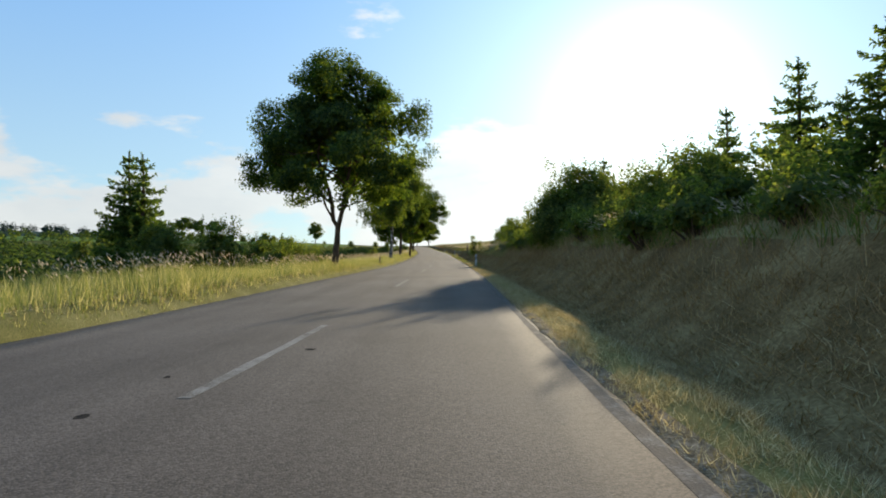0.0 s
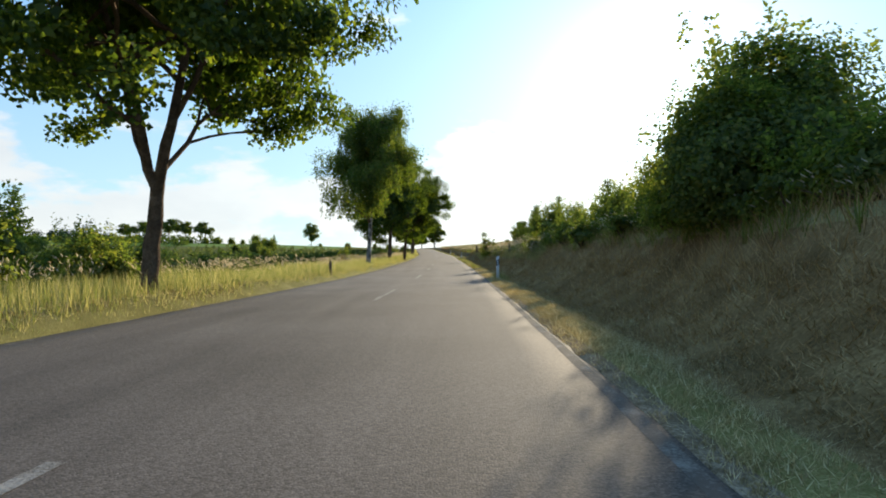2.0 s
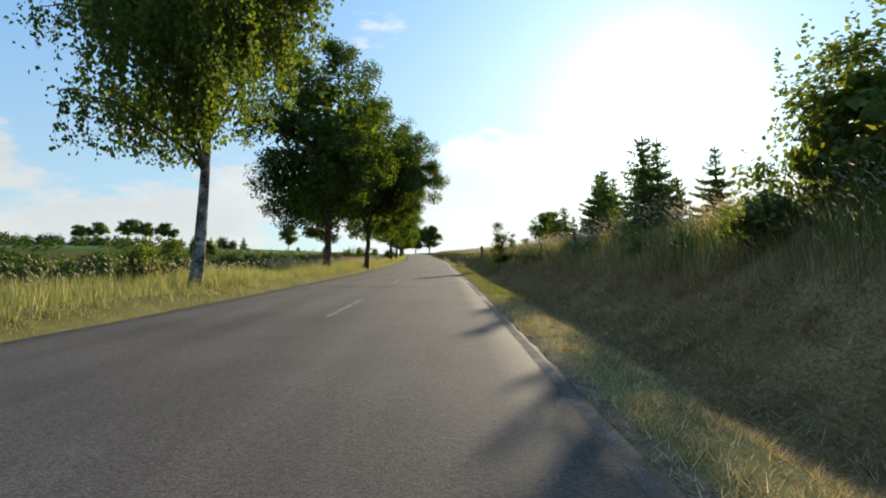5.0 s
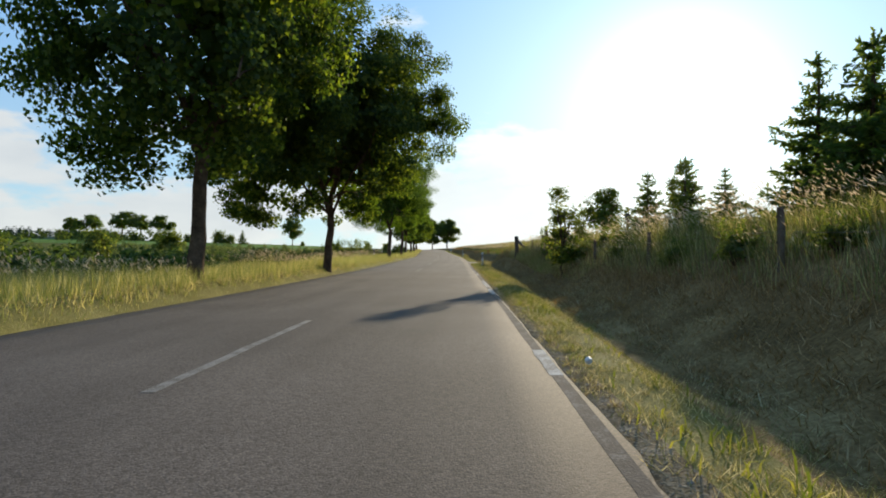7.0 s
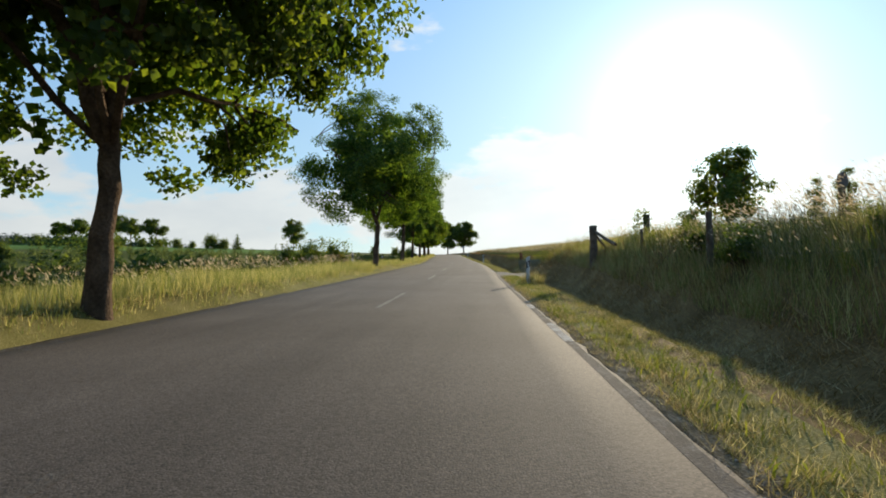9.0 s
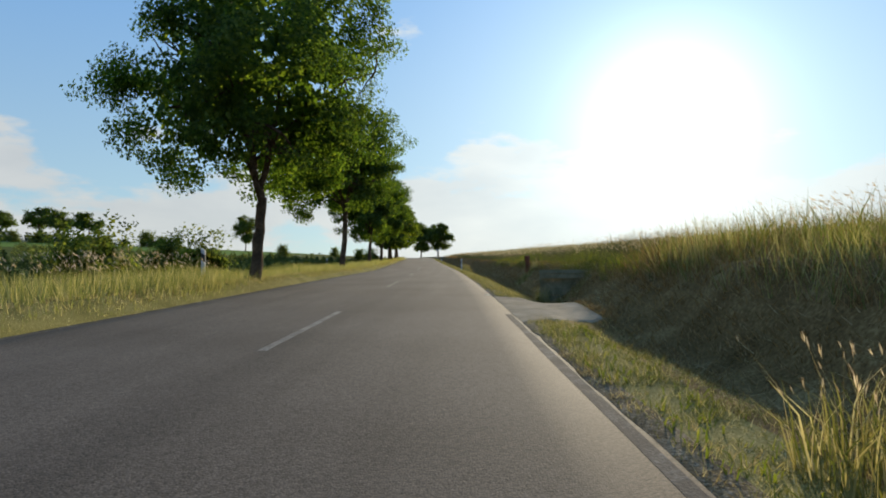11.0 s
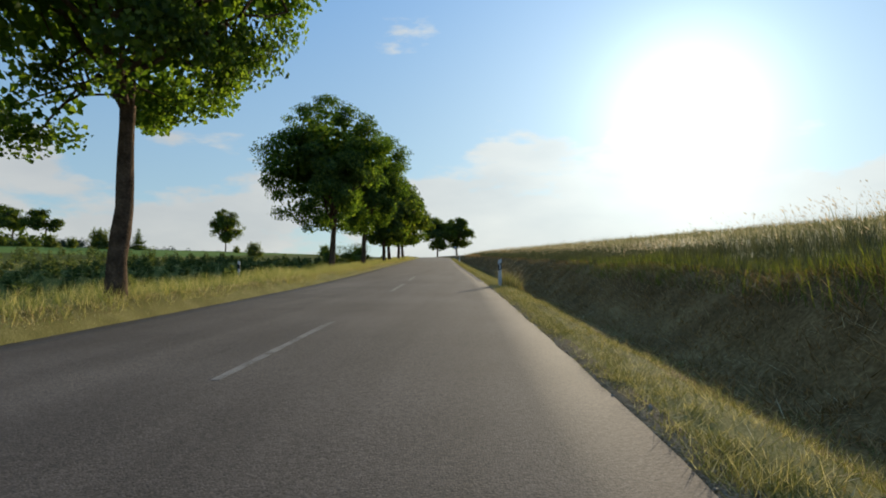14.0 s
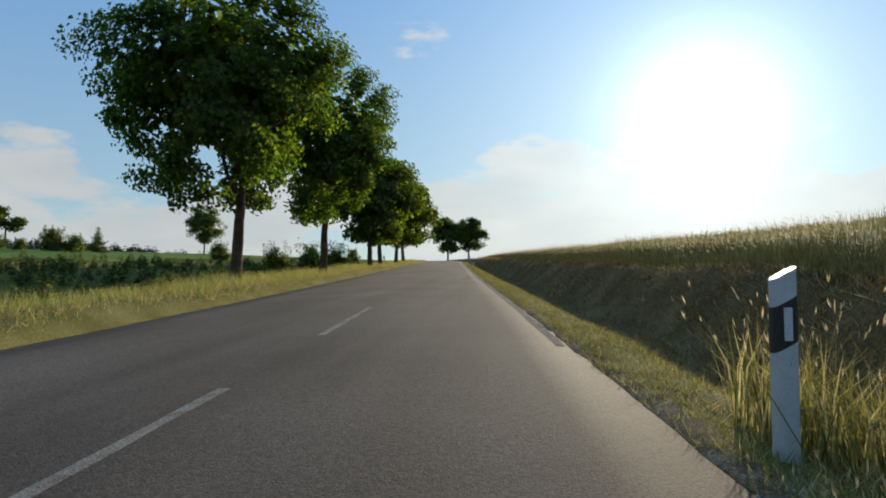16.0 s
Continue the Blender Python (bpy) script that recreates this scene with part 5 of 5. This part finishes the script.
tussock(431, 3.72, 148.75, 520, 0.42, 0.5, 0.95, "uncut tussock of tall grass round a delineator post")
tussock(435, 3.3, 147.85, 160, 0.3, 0.08, 0.16, "short grass at the foot of a delineator post")
tussock(432, 3.8, 104.4, 400, 0.4, 0.4, 0.7, "uncut green tussock round a delineator post")
tussock(436, 5.3, 127.4, 420, 0.5, 0.35, 0.62, "rank grass round a leaning stub post")
tussock(437, 4.45, 118.3, 130, 0.2, 0.4, 0.85, "rank weeds at the end of the board barrier")
tussock(438, 5.1, 118.1, 260, 0.45, 0.1, 0.32, "rank weeds in the ditch before the board barrier")
tussock(433, 3.55, 43.3, 400, 0.35, 0.3, 0.6, "uncut dry tussock round a delineator post")


def loose_stones(seed, n, s0, s1, y0, y1, size, label):
    """Loose angular stones, each an uneven eight-sided lump half sunk in the shoulder."""
    rng = np.random.default_rng(seed)
    sv, yv = s0 + (s1 - s0) * rng.random(n) ** 1.5, rng.uniform(y0, y1, n)
    c = lay(sv, yv, 0.004)
    q = size * rng.lognormal(0, 0.45, n)
    base = np.array([(1, 0, 0), (0, 1, 0), (-1, 0, 0), (0, -1, 0), (0, 0, 0.7), (0, 0, -0.7)])
    a = rng.uniform(0, 6.28, n)
    K = base[None] * rng.uniform(0.6, 1.25, (n, 6, 1)) * q[:, None, None] + rng.normal(0, 0.16, (n, 6, 3)) * q[:, None, None]
    V = np.stack([K[..., 0] * np.cos(a)[:, None] - K[..., 1] * np.sin(a)[:, None], K[..., 0] * np.sin(a)[:, None] + K[..., 1] * np.cos(a)[:, None], K[..., 2]], -1) + c[:, None]
    tri = np.array([(0, 1, 4), (1, 2, 4), (2, 3, 4), (3, 0, 4), (1, 0, 5), (2, 1, 5), (3, 2, 5), (0, 3, 5)])
    F = (np.arange(n)[:, None, None] * 6 + tri[None]).reshape(-1, 3)
    tagged(new("gravel", mesh_of("gravel", V.reshape(-1, 3), F, STONE_GREY)), label, "gravel", kind="stuff")


grass("bank_grass", 447, 24000, 5.7, 7.6, 84, 113, 0.22, 0.55, 0.011, GRASS_TALL, "rank yellow-green grass and herbs on the bank", 0.3, 0.12, 8, clumpy, True)
grass("bank_grass", 448, 12000, 5.6, 6.8, 113, 150, 0.12, 0.34, 0.01, HERB, "rough green growth on the shaded bank", 0.3, 0.12, 8, clumpy, True)
grass("bank_grass", 449, 15000, 6.0, 7.8, 50, 86, 0.3, 0.68, 0.011, GRASS_TALL, "rank dry grass along the top of the bank", 0.3, 0.12, 8, clumpy, True)
seeded("bank_seeding_grass", 450, 5200, 6.0, 7.8, 50, 98, 0.6, 0.98, "pale feathery seeding grass along the top of the bank", 0.24, 0.06, GRASS_RIPE, thin=clumpy)
loose_stones(611, 2600, 2.96, 3.38, 115.5, 124.5, 0.0085, "coarse grey stones on the broken shoulder")
loose_stones(612, 3800, 2.95, 3.2, 0, 114, 0.006, "fine loose grit along the asphalt's edge")
loose_stones(613, 1800, 2.95, 3.2, 124.5, 170, 0.0065, "fine loose grit along the asphalt's edge")

# ---- posts, fence, sign ----


def box(bm, x0, x1, y0, y1, z0, z1, bevel=0.0):
    v = [bm.verts.new(p) for p in ((x0, y0, z0), (x1, y0, z0), (x1, y1, z0), (x0, y1, z0), (x0, y0, z1), (x1, y0, z1), (x1, y1, z1), (x0, y1, z1))]
    for f in ((0, 3, 2, 1), (4, 5, 6, 7), (0, 1, 5, 4), (1, 2, 6, 5), (2, 3, 7, 6), (3, 0, 4, 7)):
        bm.faces.new([v[i] for i in f])
    if bevel:
        bmesh.ops.bevel(bm, geom=bm.edges[:], offset=bevel, segments=2, affect="EDGES")


def prism(bm, ring, z_of):
    """A band of a post between two slanted cuts: ring of (x, y), z_of gives bottom and top at x."""
    lo = [bm.verts.new((x, y, z_of(x)[0])) for x, y in ring]
    hi = [bm.verts.new((x, y, z_of(x)[1])) for x, y in ring]
    n = len(ring)
    for i in range(n):
        bm.faces.new((lo[i], lo[(i + 1) % n], hi[(i + 1) % n], hi[i]))
    bm.faces.new(lo[::-1])
    bm.faces.new(hi)


def delineator(turn_back=1):
    """A white reflector post: rounded triangular hollow body, slanted black band, reflector, slanted cap."""
    d = tagged(new("delineator_post"), "white plastic roadside delineator post with a slanted black band", "post")
    ring = []
    for k in range(16):
        a = 2 * math.pi * k / 16
        ring.append((0.06 * math.copysign(abs(math.cos(a)) ** 0.6, math.cos(a)), 0.045 * math.copysign(abs(math.sin(a)) ** 0.8, math.sin(a)) + 0.02))
    big = [(x * 1.025, (y - 0.02) * 1.03 + 0.02) for x, y in ring]
    k = 0.55 * turn_back
    bm = bmesh.new()
    prism(bm, ring, lambda x: (-0.3, 0.885 + k * x))
    part("body", bm, WHITE_PLASTIC, d)
    bm = bmesh.new()
    prism(bm, big, lambda x: (0.53 + k * x, 0.75 + k * x))
    band = part("band", bm, BLACK_PLASTIC, d, "slanted black band")
    bm = bmesh.new()
    box(bm, -0.02, 0.02, -0.032, -0.026, 0.56, 0.72, 0.002)
    part("reflector", bm, REFLECTOR, band, "pale grey reflector")
    return d


dA = put(delineator(), 3.42, 43.0, 0.05, 1.0, 0.02)
for s, y, tn in ((3.62, 104.2, -0.05), (3.34, 148.4, 0.03), (3.5, 200.0, 0.0), (-5.4, 119.5, 3.2), (-8.6, 157.0, 3.1), (-5.3, 205, 3.1)):
    again(dA, s, y, tn, 1.0, dz=0.02)


def wooden_post(seed, h, r, label, mat=POST_WOOD):
    rng = np.random.default_rng(seed)
    p = tagged(new("fence_post"), label, "post", "fence posts on the bank")
    z = np.array([-0.4, 0, h * 0.3, h * 0.6, h * 0.9, h - 0.02, h, h])
    rr = np.array([1.05, 1.03, 1, 0.98, 0.97, 0.96, 0.85, 0.02]) * r
    path = np.stack([0.01 * np.sin(z * 3), 0.012 * np.cos(z * 4), z], 1)
    V, F = tube(path, rr, 10, 0.05, rng)
    child("post", mesh_of("post", V, F, mat, None, True), p)
    for zz in (h * 0.45, h * 0.85):
        bm = bmesh.new()
        box(bm, -r * 1.12, -r * 0.8, -0.015, 0.015, zz - 0.02, zz + 0.02)
        part("staple", bm, WIRE, p, "rusty wire staple")
    return p


FENCE = [67.1, 73.9, 79.4, 84.6, 89.9, 95.7, 100.5, 104.4]
fp = put(wooden_post(501, 1.05, 0.06, "weathered grey wooden fence post on the bank"), 6.3, FENCE[0])
posts = [fp]
for i, y in enumerate(FENCE[1:-1]):
    posts.append(again(fp, 6.3 + 0.05 * math.sin(i * 3), y, i * 1.3, (0.8 if y < 93 else 1.0 if y < 98 else 0.66) + 0.08 * math.sin(i * 5)))
gate = put(wooden_post(502, 1.3, 0.13, "thick weathered corner post with slanting braces"), 5.82, FENCE[-1])
for pts, r in (([[0.06, -0.1, 1.08], [0.16, -1.0, 0.85], [0.3, -2.0, 0.61]], 0.055), ([[0.06, 0.0, 1.0], [0.24, 0.03, 0.78], [0.45, 0.06, 0.5]], 0.045)):
    V, F = tube(np.array(pts), [r, r, r * 0.95], 8)
    child("brace", mesh_of("brace", V, F, POST_WOOD, None, True), gate, "slanting wooden brace")
ivied = put(wooden_post(505, 1.02, 0.11, "weathered gateway post overgrown with ivy"), 7.87, 105.45)
rng = np.random.default_rng(77)
n = 420
az, zz = rng.uniform(0, 6.28, n), rng.uniform(0.05, 1.22, n) ** 0.9
q = 0.11 + np.abs(rng.normal(0, 0.15, n)) * (1.15 - 0.5 * zz)
P = np.stack([np.cos(az) * q - 0.16, np.sin(az) * q, zz], 1)
lf = rng.uniform(0.05, 0.1, n)
V, F = kites(P, unit(rng.normal(0, 1, (n, 3)) + (0, 0, -0.4)), unit(rng.normal(0, 1, (n, 3))), lf, lf * 0.8, 0.4)
tagged(child("ivy", mesh_of("ivy", V, F, BUSH_LEAF), ivied, "green ivy leaves climbing round it"), kind="stuff")
stub = put(wooden_post(503, 0.86, 0.11, "short reddish wooden stub post leaning in the grass", RED_WOOD), 5.4, 127.8)
stub.rotation_euler = (0.05, -0.12, 0.4)
# stands for a delineator's shaded back; the shade is put into dark wood
marker = put(wooden_post(504, 0.62, 0.06, "short delineator post in the tall verge grass, its backlit shade put into dark wood"), -3.9, 45.4)
tagged(marker, group="")
tagged(stub, group="")
for zz in (0.45, 0.85):
    pts = []
    ys = np.linspace(FENCE[0], FENCE[-1], 60)
    sv = np.interp(ys, FENCE, [6.23] * 8)
    near = np.min(np.abs(ys[:, None] - np.array(FENCE)[None]), 1)
    P = lay(sv, ys, 0) + np.stack([0 * ys, 0 * ys, zz * 1.2 - 0.03 * np.minimum(near, 2.5) / 2.5], 1)
    V, F = tube(P, np.full(60, 0.0025), 4)
    tagged(new("fence_wire", mesh_of("fence_wire", V, F, WIRE)), "thin rusty fence wire strung between posts", "wire")


def plank_barrier():
    """Weathered boards across the ditch beside the gateway, held by posts; added lower boards fill the dark gap."""
    g = tagged(new("plank_barrier"), "low barrier of mossy boards across the shaded ditch, added boards filling the dark gap below", "barrier")
    g.location = at(5.1, 118.5)
    z0 = g.location.z
    for k, (top, hgt) in enumerate(((0.39, 0.11), (0.27, 0.12), (0.14, 0.14), (-0.01, 0.15), (-0.17, 0.16), (-0.34, 0.2))):
        bm = bmesh.new()
        # boards from the third down are added, set back to darken the shaded gap
        back = 0.0 if k < 2 else 0.07 + 0.01 * k
        box(bm, -0.72 + 0.02 * k, 0.95, back - 0.02, back + 0.015, top - hgt - z0, top - z0, 0.006)
        r = random.Random(30 + k)
        for v in bm.verts:
            v.co.z += 0.012 * math.sin(v.co.x * 3 + k) + r.uniform(-0.003, 0.003)
        part("board", bm, MOSSY_WOOD, g, "mossy weathered board")
    for x in (-0.6, 0.1, 0.78):
        bm = bmesh.new()
        zb = float(ground_z(5.1 + x, 118.5)) - 0.25
        box(bm, x - 0.04, x + 0.04, 0.15, 0.22, zb - z0, 0.36 - z0, 0.008)
        part("post", bm, MOSSY_WOOD, g)


plank_barrier()


def road_sign():
    """A small round sign on a pole, seen from behind, far off at the crest."""
    g = tagged(new("road_sign"), "small round road sign on a grey pole", "sign")
    V, F = tube(np.array([[0, 0, -0.3], [0, 0, 1.2], [0, 0, 2.9]]), [0.035] * 3, 8)
    child("pole", mesh_of("pole", V, F, SIGN_GREY, None, True), g)
    bm = bmesh.new()
    bmesh.ops.create_cone(bm, cap_ends=True, segments=24, radius1=0.32, radius2=0.32, depth=0.03, matrix=Matrix.Translation((0, -0.05, 2.6)) @ Matrix.Rotation(radians(90), 4, "X"))
    part("plate", bm, SIGN_GREY, g, "round metal sign plate")
    return g


put(road_sign(), 4.6, 262.0)


def litter_ball():
    """A small crumpled white ball of litter."""
    bm = bmesh.new()
    bmesh.ops.create_icosphere(bm, subdivisions=2, radius=0.034)
    r = random.Random(9)
    for v in bm.verts:
        v.co *= r.uniform(0.88, 1.06)
    me = bpy.data.meshes.new("litter")
    bm.to_mesh(me)
    bm.free()
    me.materials.append(WHITE_PLASTIC)
    return tagged(new("litter", me), "crumpled white litter lying in the verge grass", "litter")


put(litter_ball(), 3.17, 70.9, 0.3, 1.0, 0.07)


def round_plate():
    """A round dark plate fixed above a short square post, standing in the meadow."""
    g = tagged(new("marker_post"), "round dark plate on a short wooden post in the meadow", "post")
    bm = bmesh.new()
    box(bm, -0.07, 0.07, -0.07, 0.07, -0.3, 0.98, 0.012)
    part("post", bm, POST_WOOD, g)
    bm = bmesh.new()
    bmesh.ops.create_cone(bm, cap_ends=True, segments=24, radius1=0.23, radius2=0.23, depth=0.05, matrix=Matrix.Translation((0, -0.03, 1.18)) @ Matrix.Rotation(radians(90), 4, "X"))
    bmesh.ops.bevel(bm, geom=[e for e in bm.edges if e.calc_face_angle(0) > 1], offset=0.008, segments=2, affect="EDGES")
    part("plate", bm, BLACK_PLASTIC, g, "round dark plate")
    return g


put(round_plate(), 11.95, 101.2, 0.5)
